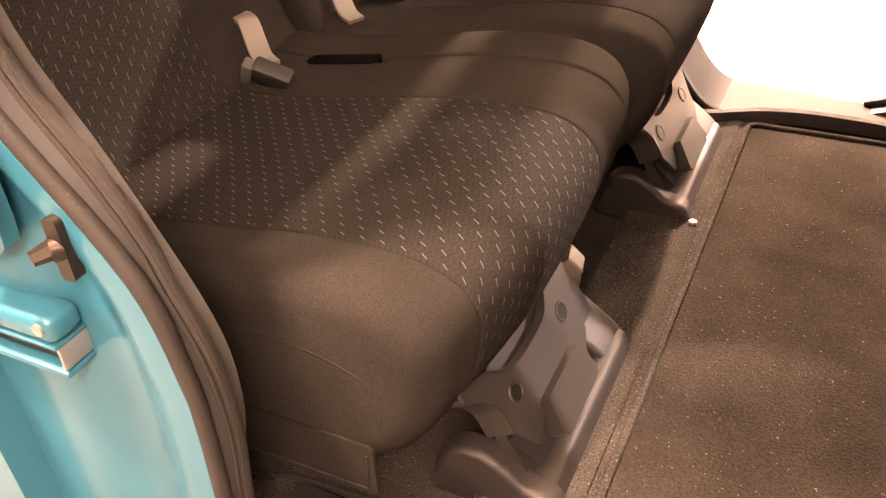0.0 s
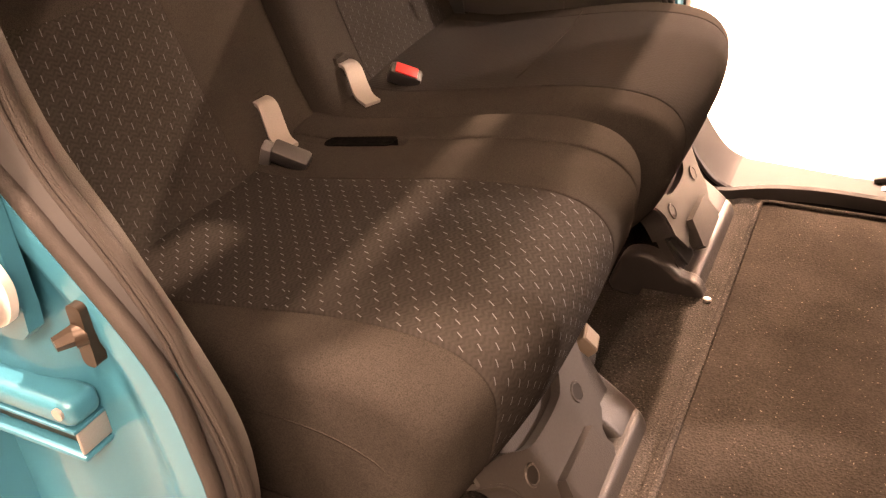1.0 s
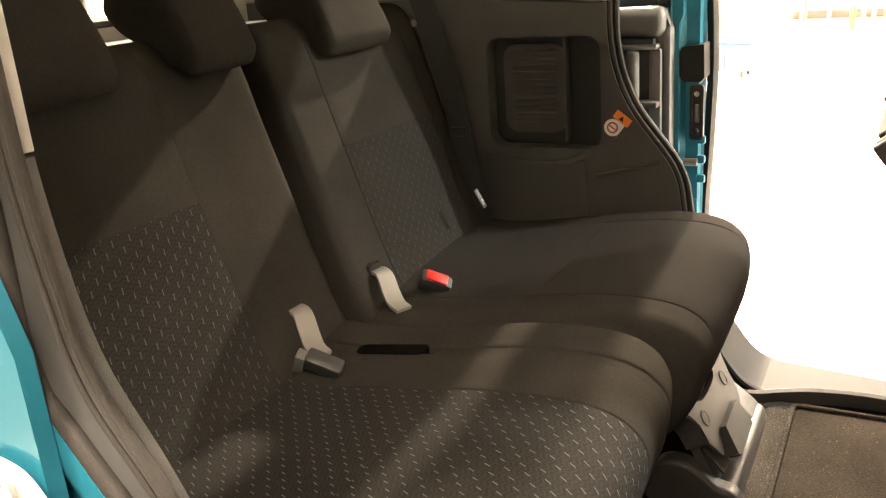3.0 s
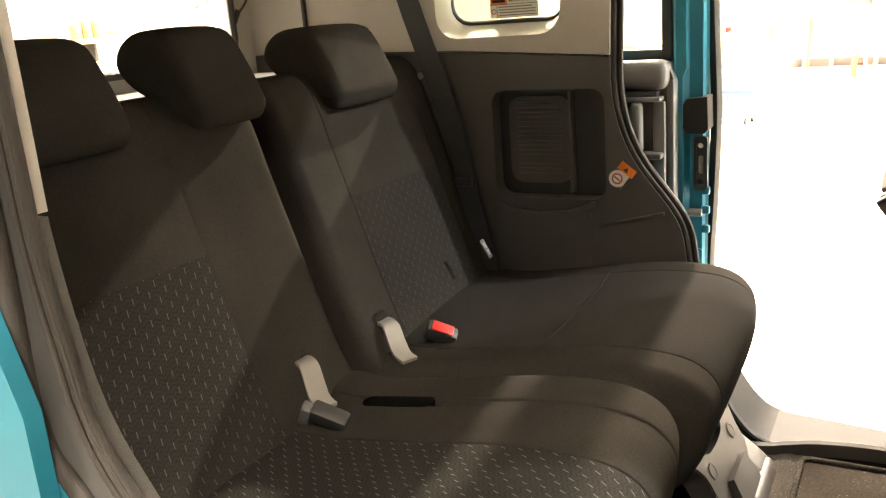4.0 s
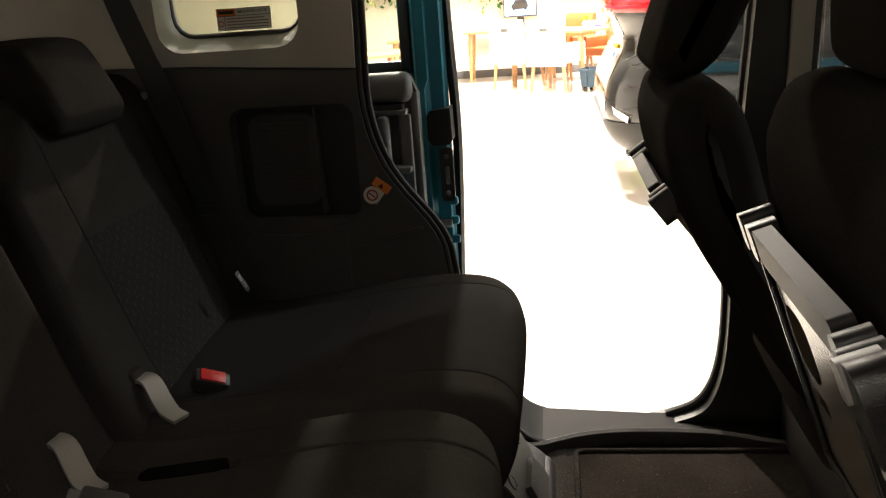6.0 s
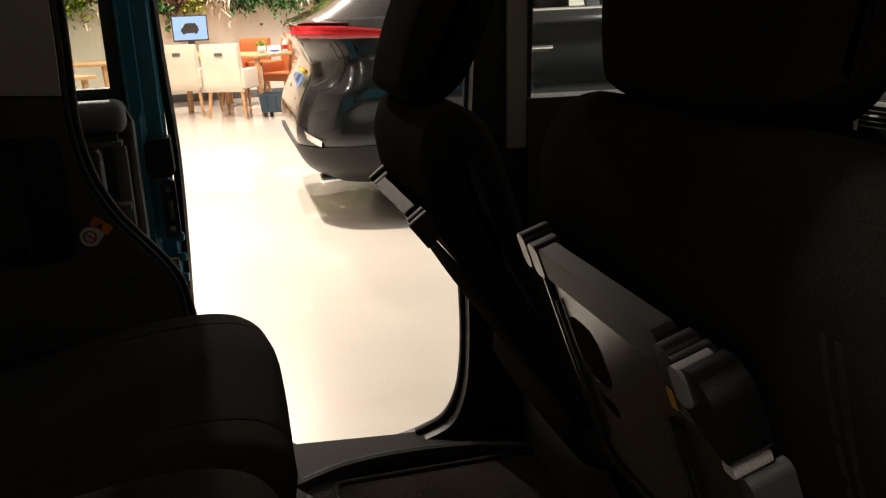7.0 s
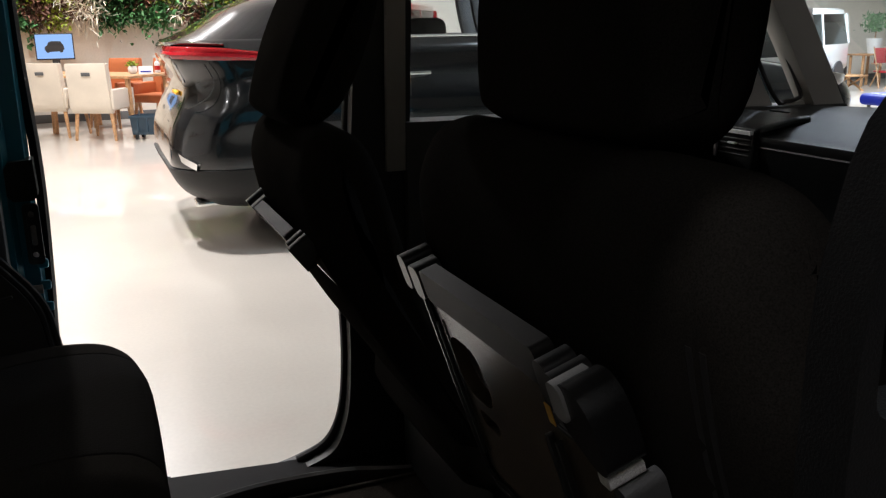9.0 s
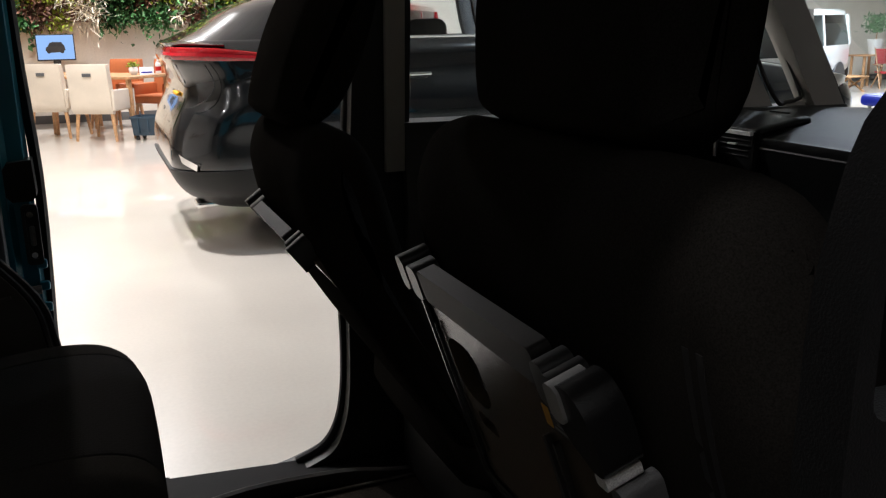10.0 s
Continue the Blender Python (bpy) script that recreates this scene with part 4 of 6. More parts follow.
# ---- front seats ----
def front_seat(y0, y1, sx, z0, head, slant, label, zipped):
    """Seen from behind. sx, z0: where the seat back bulges most to the rear; head: x, y0, y1, z0."""
    yc = (y0 + y1) / 2
    ob = thing("front_seat", (sx + .35, yc, .37), label, "car seat", "front seats")
    prof = [(.215, -.42), (.115, -.22), (.05, -.06), (.022, .05), (.022, .10), (.04, .14), (.085, .148), (.125, .11), (.155, .0), (.19, -.15), (.30, -.42), (.30, -.52), (.24, -.52)]
    prof = [(sx + a + .57 * slant * max(0.0, -.02 - b), z0 + b) for a, b in [tuple(p) for p in spline(prof, 4, True)]]

    def taper(v):
        k = max(0.0, (v.z - z0 + .06) / .2)
        return Vector((v.x, yc + (v.y - yc) * (1 - .16 * k * k), v.z))

    part("backrest", soft_loft(prof, y0, y1, .05, .05, .004, shape=taper), FABRIC, ob)
    hx, h0, h1, hz = head
    hp = [(.012, .0), (.0, .03), (.002, .12), (.02, .20), (.06, .235), (.10, .22), (.115, .14), (.10, .03), (.06, -.012)]
    hp = [(hx + a + slant * b, hz + b) for a, b in [tuple(p) for p in spline(hp, 4, True)]]
    h = part("headrest", soft_loft(hp, h0, h1, .04, .04, .006), FABRIC, ob)
    for d in (-.07, .07):
        part("post", rod((sx + .09, (h0 + h1) / 2 + d, z0 + .10), (hx + .06, (h0 + h1) / 2 + d, hz + .05), .007), CHROME, h)
    part("seat_cushion", soft_loft([tuple(p) for p in spline([(sx + .26, .66), (sx + .45, .68), (sx + .70, .70), (sx + .76, .64), (sx + .72, .56), (sx + .30, .54)], 4, True)], y0, y1, .05, .05, .004), FABRIC, ob)
    part("seat_base", box(sx + .30, sx + .66, y0 + .03, y1 - .03, .37, .57, .02), BLACK_PLASTIC, ob)
    # the long zip of the loose cover
    def back_x(z):
        return min(a[0] + (b[0] - a[0]) * (z - a[1]) / (b[1] - a[1]) for a, b in zip(prof, prof[1:] + prof[:1]) if (a[1] - z) * (b[1] - z) < 0) - .0005

    for du in (0, .014) if zipped else ():
        part("zip_strip", sweep([(back_x(z0 + .045 - .03 * k) - .001, y0 + .066 + du, z0 + .045 - .03 * k) for k in range(9)], [(-.0032, -.0006), (.0032, -.0006), (.0032, .0006), (-.0032, .0006)], (1, 0, 0)), ZIP_GREY, ob, "dark zip of the seat cover")
    return ob


def tray_table(ob, x0, z0, lean, a, b, arm):
    """Folded tray on a front seat. x0, z0: its top edge; a, b: its sides, the pivot arm at a."""
    s, c = math.sin(radians(lean)), math.cos(radians(lean))
    # u across, v up along the tray, w out towards the rear
    flat = lambda d: (lambda u, v, ww: Vector((x0 + (d - ww) * c - v * s, u, z0 + (d - ww) * s + v * c)))
    # a is the arm's side edge; the numbers run across and up from the tray's top edge
    hole = [rounded(b - .112, b - .026, -.175, -.095, .030), rounded(b - .098, b - .050, -.212, -.192, .006)] if arm else []
    t = part("tray_table", plate(rounded(a + .033, b - .020, -.30, -.048, .012), hole, flat(.018), .016, .003), TRAY_GREY, ob, "grey-brown plastic folding tray table")
    part("tray_well", plate(rounded(a + .04, b - .022, -.295, -.05, .012), [], flat(.036), .010), BLACK_PLASTIC, t)
    part("tray_rim", sweep([flat(.0)(u, v, 0) for u, v in ((b - .004, -.05), (b - .002, -.15), (b - .004, -.30), (b - .03, -.315), (a + .05, -.315))], circle(.0045, 6), (1, 0, 0)), GLOSS_PLASTIC, t)
    part("rim_lip", sweep([flat(-.002)(u, v, 0) for u, v in ((b - .019, -.085), (b - .019, -.15), (b - .021, -.27))], circle(.0018, 6), (1, 0, 0)), BLACK_PLASTIC, t)
    # The bar's colour is darkened, as its upturned face reflects less light.
    part("top_bar", plate(rounded(a + .094, b - .040, -.046, -.008, .008), [], flat(.012), .020, .009), BAR_SHADED, t, "moulded bar along the tray, coloured darker for its upturned face")
    # end caps: a deep rounded one and a thin collar at the far end, two steps at the arm's end
    for u0, u1, v0, v1, out, deep, bend in ((b + .000, b + .024, -.046, -.004, .010, .036, .011), (b - .034, b - .004, -.050, -.010, .009, .030, .007), (a + .068, a + .092, -.054, -.012, .012, .030, .007), (a + .044, a + .066, -.060, -.012, .016, .034, .010)):
        part("hinge_cap", plate(rounded(u0, u1, v0, v1, min(.010, (u1 - u0) / 2.4)), [], flat(deep - out), deep, bend), CAP_GREY, t)
    if arm:
        outline = [tuple(q) for q in spline([(a + .046, -.052), (a + .046, -.028), (a + .034, -.010), (a + .012, -.008), (a - .004, -.026), (a - .008, -.056), (a - .006, -.074), (a + .008, -.077), (a + .026, -.068)], 3, True)]
        part("pivot_arm", plate(outline, [], flat(.016), .035, .013), GLOSS_PLASTIC, t, "chunky black pivot arm")
        # The cap's lit side, put into a pale colour of its own.
        part("lit_cap_face", plate(rounded(a + .028, a + .050, -.044, -.010, .008), [], flat(.010), .032, .006), LIT_CAP_GREY, t, "cap face coloured pale where it catches the light")
        part("pivot_plate", plate(rounded(a - .004, a + .012, -.090, -.0785, .003), [], flat(.014), .032, .004), BARE_ALLOY, t, "bare silver pivot plate")
        part("lower_arm", plate(rounded(a - .012, a + .006, -.40, -.0915, .008), [], flat(.024), .036, .008), MID_PLASTIC, ob)
        st = part("warning_label", plate(rounded(a + .074, a + .130, -.103, -.079, .002, 1), [], flat(.0015), .0006), BLACK_INK, t, "small black and yellow warning label")
        part("warning_band", plate(rounded(a + .117, a + .129, -.102, -.080, .001, 1), [], flat(.0008), .0006), YELLOW_STICKER, st)
        for k in range(4):
            part("text_bar", plate(rounded(a + .078, a + .113 - .006 * (k % 3), -.099 + k * .005, -.0972 + k * .005, .0005, 1), [], flat(.0008), .0006), GREY_INK, st)
        for u0, u1 in ((a + .134, a + .141), (a + .118, a + .123)):
            part("back_rail", plate(rounded(u0, u1, -.29, -.118, .003), [], flat(.010), .014, .002), BLACK_PLASTIC, t)


TRAY_GREY = material("tray_grey", (0.105, 0.082, 0.056), 0.27, grain=0.06, scale=1500, bump=0.06, stain=0.06)
GLOSS_PLASTIC = material("satin_black_plastic", (0.014, 0.014, 0.014), 0.27, grain=0.1, scale=1600, bump=0.12, stain=0.05, spec=0.5)
BAR_SHADED = material("bar_shaded", (0.020, 0.018, 0.016), 0.55, spec=0.25, grain=0.08, scale=1500, bump=0.06, stain=0.08)
CAP_GREY = material("cap_grey", (0.022, 0.022, 0.022), 0.34, grain=0.08, scale=1500, bump=0.08, stain=0.08)
LIT_CAP_GREY = material("lit_cap_grey", (0.34, 0.34, 0.34), 0.40, grain=0.10, scale=900, bump=0.10, stain=0.12)
BARE_ALLOY = material("bare_alloy", (0.88, 0.88, 0.87), 0.40, metal=0.0, grain=0.25, scale=700, bump=0.25, stain=0.08)
ZIP_GREY = material("zip_grey", (0.024, 0.023, 0.022), 0.6, grain=0.1)
near_front = front_seat(.143, .761, .321, 1.046, (.372, .305, .637, 1.207), 0, "dark cloth front seat with a folded tray table", True)
tray_table(near_front, .321, 1.046, 18.5, .292, .690, True)
far_front = front_seat(.94, 1.455, .252, 1.0, (.262, 1.07, 1.385, 1.160), .30, "dark cloth front seat by the far pillar with tray table", False)
tray_table(far_front, .255, 1.0, 37, .965, 1.352, False)


# ---- parked cars ----
def slice_ring(x0, x1, y0, y1, r, z, n=7):
    return [(x, y, z) for x, y in rounded(x0, x1, y0, y1, r, n)]


def knots(table, z):
    """Reads a table of (z, value) between its rows."""
    for k, ((z0, a), (z1, b)) in enumerate(zip(table, table[1:])):
        if z0 <= z <= z1:
            za, va = table[max(0, k - 1)]
            zb, vb = table[min(len(table) - 1, k + 2)]
            h, t = z1 - z0, (z - z0) / (z1 - z0)
            m0, m1 = (b - va) / (z1 - za) * h, (vb - a) / (zb - z0) * h
            return (2 * t ** 3 - 3 * t * t + 1) * a + (t ** 3 - 2 * t * t + t) * m0 + (3 * t * t - 2 * t ** 3) * b + (t ** 3 - t * t) * m1
    return table[-1][1] if z > table[-1][0] else table[0][1]


def wheels(ob, xs, y0, y1, r):
    for x in xs:
        for y in (y0, y1 - .21):
            wh = part("wheel", rod((x, y, r), (x, y + .21, r), r, 24), RUBBER, ob)
            rim = part("rim", rod((x, y - .006, r), (x, y + .02, r), r * .68, 20), SILVER, wh)


def black_car():
    ob = thing("black_car", (2.9, 5.75, 0), "glossy black coupe-roofed crossover parked on the showroom floor", "car")
    Y0, W = 4.85, 1.86
    tail = [(.26, .56), (.34, .435), (.46, .36), (.58, .345), (.70, .362), (.82, .415), (.90, .455), (.98, .462), (1.06, .43), (1.12, .405), (1.19, .405), (1.235, .44)]
    nose = [(.26, 5.28), (.40, 5.48), (.60, 5.55), (.75, 5.52), (.86, 5.36), (.94, 5.0), (1.02, 4.5), (1.10, 4.0), (1.235, 3.85)]
    inset = [(.26, .12), (.36, .04), (.50, .015), (.66, .01), (.80, .0), (.92, .012), (1.02, .035), (1.10, .04), (1.17, .05), (1.235, .10)]
    body = [.48 + (1.235 - .48) * k / 40 for k in range(41)]
    part("body", loft([slice_ring(knots(tail, z), knots(nose, z), Y0 + knots(inset, z), Y0 + W - knots(inset, z), .34, z, 12) for z in body]), BLACK_PAINT, ob, angle=60)
    skirt = [.26 + (.50 - .26) * k / 8 for k in range(9)]
    part("lower_cladding", loft([slice_ring(knots(tail, z) - .012, knots(nose, z) + .01, Y0 + knots(inset, z) - .012, Y0 + W - knots(inset, z) + .012, .34, z, 12) for z in skirt]), CLADDING, ob, "matt black lower cladding")
    gr = [(1.225, .43), (1.28, .562), (1.35, .69), (1.43, .83), (1.50, 1.05), (1.56, 1.4), (1.625, 1.95)]
    gf = [(1.225, 3.90), (1.34, 3.66), (1.46, 3.38), (1.58, 3.05), (1.625, 2.9)]
    gi = [(1.225, .10), (1.34, .17), (1.46, .22), (1.58, .29), (1.625, .33)]
    lev = [1.225 + (1.605 - 1.225) * k / 12 for k in range(13)]
    part("side_glass", loft([slice_ring(1.62, knots(gf, z), Y0 + knots(gi, z), Y0 + W - knots(gi, z), .10, z) for z in lev], caps=False), DARK_GLASS, ob)
    part("rear_quarter", loft([slice_ring(knots(gr, z), max(1.78, knots(gr, z) + .82), Y0 + knots(gi, z) - .004, Y0 + W - knots(gi, z) + .004, .40, z, 12) for z in lev]), BLACK_PAINT, ob, angle=60)
    part("roof_panel", loft([slice_ring(knots(gr, z), knots(gf, z), Y0 + knots(gi, z) - .006 + k, Y0 + W - knots(gi, z) + .006 - k, .22, z + dz) for z, k, dz in ((1.585, 0, 0), (1.60, .01, 0), (1.62, .05, .01), (1.625, .2, .03))]), BLACK_PAINT, ob)
    for px in (2.17, 2.27):
        part("door_pillar", loft([slice_ring(px, px + .09, Y0 + knots(gi, z) - .002, Y0 + knots(gi, z) + .05, .01, z, 2) for z in lev]), BLACK_PLASTIC, ob)
    # ducktail lip over the lamps
    part("spoiler", sweep(spline([(.425, Y0 + 1.0, 1.226), (.40, Y0 + .45, 1.224), (.42, Y0 + .25, 1.222), (.52, Y0 + .13, 1.216), (.68, Y0 + .085, 1.208)], 5), [(-.045, -.008), (.03, -.008), (.036, .002), (-.04, .012)], (0, 0, 1)), BLACK_PAINT, ob)
    part("belt_line", sweep(spline([(1.60, Y0 + .092, 1.232), (2.2, Y0 + .092, 1.230), (3.2, Y0 + .094, 1.222), (3.8, Y0 + .10, 1.21)], 4), circle(.010, 8), (0, 0, 1)), CHROME, ob, "bright window sill moulding")
    # slim lamp round the corner, thinning to a point along the flank
    path = spline([(.395, Y0 + .60, 1.170), (.385, Y0 + .36, 1.170), (.425, Y0 + .18, 1.168), (.54, Y0 + .07, 1.163), (.72, Y0 + .036, 1.152), (.92, Y0 + .034, 1.136), (1.12, Y0 + .036, 1.118)], 7)
    rings = []
    for k, q in enumerate(path):
        t = k / (len(path) - 1)
        h = .035 * (1 - max(0, t - .6) / .55) + .002
        out = (path[min(k + 1, len(path) - 1)] - path[max(k - 1, 0)]).normalized().cross(Vector((0, 0, 1)))
        rings.append([q + out * a + Vector((0, 0, b * h)) for a, b in ((-.02, -1), (.010, -.95), (.018, -.5), (.019, .5), (.011, .95), (-.02, 1))])
    lamp = part("tail_lamp", loft(rings), RED_LENS, ob, "slim red tail lamp")
    inner = []
    for k, q in enumerate(path[3:-6]):
        out = (path[k + 4] - path[k + 2]).normalized().cross(Vector((0, 0, 1)))
        inner.append([q + out * a + Vector((0, 0, b)) for a, b in ((.012, -.014), (.0205, -.012), (.0205, .004), (.012, .006))])
    part("light_bar", loft(inner), RED_PINK, lamp, "bright pink-red light bar")
    part("reflector", sweep(spline([(.366, Y0 + .36, .60), (.385, Y0 + .25, .59), (.42, Y0 + .15, .56), (.48, Y0 + .07, .525)], 5), [(-.01, -.020), (.012, -.021), (.016, .018), (-.01, .022)], (0, 0, 1)), CHROME, ob, "bright bumper corner trim")
    part("plate_lamp", box(.436, .458, Y0 + .56, Y0 + .80, .905, .928, .005), YELLOW_STICKER, ob, "yellow number plate edge")
    for dy in (.28, W - .34):
        part("exhaust", box(.47, .62, Y0 + dy - .02, Y0 + dy + .14, .25, .29, .014, 3), CHROME, ob)
    part("door_handle", box(1.70, 1.90, Y0 - .012, Y0 + .02, 1.0, 1.025, .010), CHROME, ob)
    part("door_line", sweep([(1.50, Y0 + .010, 1.10), (1.50, Y0 - .001, .95), (1.50, Y0 - .002, .8), (1.48, Y0 + .008, .62)], circle(.004, 5), (0, 1, 0)), BLACK_INK, ob)
    part("hatch_line", sweep(spline([(.56, Y0 + .055, 1.105), (.60, Y0 + .03, 1.0), (.56, Y0 + .035, .92), (.48, Y0 + .09, .87), (.45, Y0 + .14, .86)], 5), circle(.0035, 5), (0, 1, 0)), BLACK_INK, ob)
    part("head_lamp", sweep(spline([(4.92, Y0 + .0, .85), (5.13, Y0 + .005, .84), (5.30, Y0 + .085, .82), (5.405, Y0 + .22, .80), (5.45, Y0 + .42, .78)], 4), [(-.02, -.06), (.02, -.05), (.03, .05), (-.02, .06)], (0, 0, 1)), CHROME, ob, "clear head lamp")
    part("mirror", box(3.42, 3.56, Y0 - .16, Y0 + .06, 1.20, 1.33, .04, 3), BLACK_PAINT, ob)
    for sx in (2.0, 3.0):
        for sy in (Y0 + .38, Y0 + 1.15):
            part("inner_seat", box(sx, sx + .18, sy, sy + .38, .9, 1.34, .06, 3), FABRIC, ob)
    wheels(ob, (1.30, 4.25), Y0 - .0, Y0 + W, .35)
    return ob


def small_car(label, m, L, W, H, paint, hood=.8, name="hatchback_car"):
    """A plain hatchback or van in local axes: nose towards +x, on z = 0."""
    ob = thing(name, (0, 0, 0), label, "car")
    belt = H * .58
    nose = [(.2, L - .05), (.5, L), (belt * .8, L - .05), (belt, L - hood)]
    lev = [.22 + (belt - .22) * k / 8 for k in range(9)]
    part("body", loft([slice_ring(.03 if z > .4 else .08, knots(nose, z), .04 if z > .4 else .08, W - (.04 if z > .4 else .08), .16, z, 4) for z in lev]), paint, ob)
    up = [belt + (H - .10 - belt) * k / 4 for k in range(5)]
    part("glasshouse", loft([slice_ring(.06 + .25 * (z - belt), L - hood - .9 * (z - belt), .06 + .14 * (z - belt), W - .06 - .14 * (z - belt), .10, z, 4) for z in up], caps=False), SMOKED_GLASS, ob)
    z = H - .11
    part("roof_panel", loft([slice_ring(.06 + .25 * (z - belt) + k, L - hood - .9 * (z - belt) - k, .06 + .14 * (z - belt) + k, W - .06 - .14 * (z - belt) - k, .12, z + dz, 4) for k, dz in ((-.01, 0), (0, .06), (.08, .10))]), paint, ob)
    for px in (.10, L * .38, L - hood - .30):
        part("pillar", loft([slice_ring(px - .05, px + .05, .055 + .14 * (zz - belt), W - .055 - .14 * (zz - belt), .02, zz, 1) for zz in up]), paint, ob)
    for yy in (.12, W - .30):
        part("tail_lamp", box(.0, .06, yy, yy + .18, belt - .22, belt + .06, .02), RED_LENS, ob)
        part("head_lamp", box(L - .09, L - .02, yy, yy + .2, belt - .32, belt - .18, .03), CHROME, ob)
    part("bumper", box(-.02, .10, .08, W - .08, .26, .46, .04, 3), BLACK_PLASTIC, ob)
    wheels(ob, (.62, L - .68), .02, W - .02, .28)
    ob.matrix_world = m
    return ob


DARK_GLASS = clear_glass("tinted_glass", (0.93, 0.94, 0.93))
SMOKED_GLASS = clear_glass("smoked_glass", (0.30, 0.33, 0.33))
RED_PINK = material("pink_red_lens", (0.60, 0.018, 0.03), 0.2, grain=0.1, scale=90)
RED_PAINT = material("red_paint", (0.42, 0.012, 0.015), 0.2, coat=1.0, grain=0.05)
CAR_WHITE = material("white_car_paint", (0.74, 0.73, 0.70), 0.25, coat=1.0, grain=0.03)
black_car().location.x += .07
small_car("red hatchback parked beyond the black crossover", Matrix.Translation((3.25, 8.7, 0)) @ pose(0, 0, 0, 0, 0, 60), 3.9, 1.68, 1.58, RED_PAINT)
small_car("white hatchback parked beyond the black crossover", Matrix.Translation((7.85, 9.2, 0)) @ pose(0, 0, 0, 0, 0, 180), 3.3, 1.60, 1.50, CAR_WHITE)
small_car("white boxy van at the far end of the showroom", Matrix.Translation((12.1, 13.1, 0)) @ pose(0, 0, 0, 0, 0, 205), 3.4, 1.5, 1.46, CAR_WHITE, .3, "van")
board = thing("display_board", (3.1, 8.0, 0), "white price board on a slim stand", "sign board")
part("panel", box(3.0, 3.28, 7.98, 8.0, 1.16, 1.30, .004), WHITE_PAINT, board)
part("pole", rod((3.12, 8.0, .0), (3.12, 8.0, 1.17), .012), SILVER, board)
part("foot", rod((3.12, 8.0, .0), (3.12, 8.0, .015), .14, 18), SILVER, board)
for k, (w, h) in enumerate(((.10, .03), (.16, .012), (.13, .012), (.06, .02))):
    part("text_bar", box(3.01, 3.01 + w, 7.976, 7.979, 1.285 - k * .028 - h * .6, 1.285 - k * .028, 0), GREY_INK, board)


# ---- lounge furniture ----
def armchair(at, turn, leather, label):
    ob = thing("armchair", (0, 0, 0), label, "chair", "lounge chairs")
    part("seat", box(-.24, .24, -.24, .26, .36, .47, .03, 3), leather, ob)
    prof = [(-.26, .36), (-.29, .62), (-.31, .90), (-.28, .915), (-.235, .90), (-.20, .62), (-.19, .36)]
    part("backrest", loft([[(x, y, z) for y, z in [tuple(p) for p in spline(prof, 3, True)]] for x in (-.235, -.23, -.1, .1, .23, .235)]), leather, ob)
    for sx in (-1, 1):
        part("armrest", box(sx * .235 - .03, sx * .235 + .03, -.26, .24, .37, .62, .02, 3), leather, ob)
    for sx in (-1, 1):
        for sy in (-1, 1):
            part("leg", rod((sx * .20, sy * .21, .37), (sx * .235, sy * .235, 0), .024, 8, .016), OAK, ob)
    part("back_tag", box(-.05, .05, -.318, -.305, .78, .82, .003), MID_PLASTIC, ob, "small dark metal tag")
    ob.matrix_world = Matrix.Translation(at) @ pose(0, 0, 0, 0, 0, turn) @ Matrix.Diagonal((1.12, 1.0, 1.0, 1))
    return ob


def table(x0, x1, y0, y1, h, label):
    ob = thing("table", ((x0 + x1) / 2, (y0 + y1) / 2, 0), label, "table")
    part("tabletop", box(x0, x1, y0, y1, h - .035, h, .01), OAK, ob)
    for x in (x0 + .1, x1 - .1):
        for y in (y0 + .08, y1 - .08):
            part("leg", rod((x, y, h - .03), (x + (.03 if x > (x0 + x1) / 2 else -.03), y, 0), .035, 8, .022), OAK, ob)
    return ob


meeting = Matrix.Translation((.28, 12.05, 0)) @ pose(0, 0, 0, 0, 0, -45)


def beside(x, y, z=0.0):
    return tuple(meeting @ Vector((x, y, z)))


tb = table(-.72, .72, -.42, .42, .76, "oak meeting table with round legs")
tb.matrix_world = meeting @ tb.matrix_world
armchair(beside(-.445, -.46), -32, CREAM_LEATHER, "cream leather armchair with oak legs at the table")
armchair(beside(.37, -.53), -32, CREAM_LEATHER, "cream leather armchair with oak legs at the table")
armchair(beside(-.50, .60), 135, ORANGE_LEATHER, "orange leather armchair with oak legs beyond the table")
armchair(beside(.29, .60), 135, ORANGE_LEATHER, "orange leather armchair with oak legs beyond the table")
tv = thing("monitor", (-.34, 13.3, .9), "flat monitor showing a grey car on blue", "monitor")
part("casing", box(-.60, -.10, 13.29, 13.33, .92, 1.28, .008, m=Matrix.Translation((-.35, 13.3, 1.1)) @ pose(0, 0, 0, 0, 0, 0) @ Matrix.Translation((.35, -13.3, -1.1))), BLACK_PLASTIC, tv)
part("screen", box(-.585, -.115, 13.284, 13.29, .94, 1.265, 0), glowing("screen_glow", (0.30, 0.50, 0.85), 1.0), tv, "lit pale blue screen")
part("stand", box(-.40, -.30, 13.30, 13.36, .74, .95, .01), BLACK_PLASTIC, tv)
table(-1.2, .2, 13.05, 13.7, .75, "oak side table under the monitor")

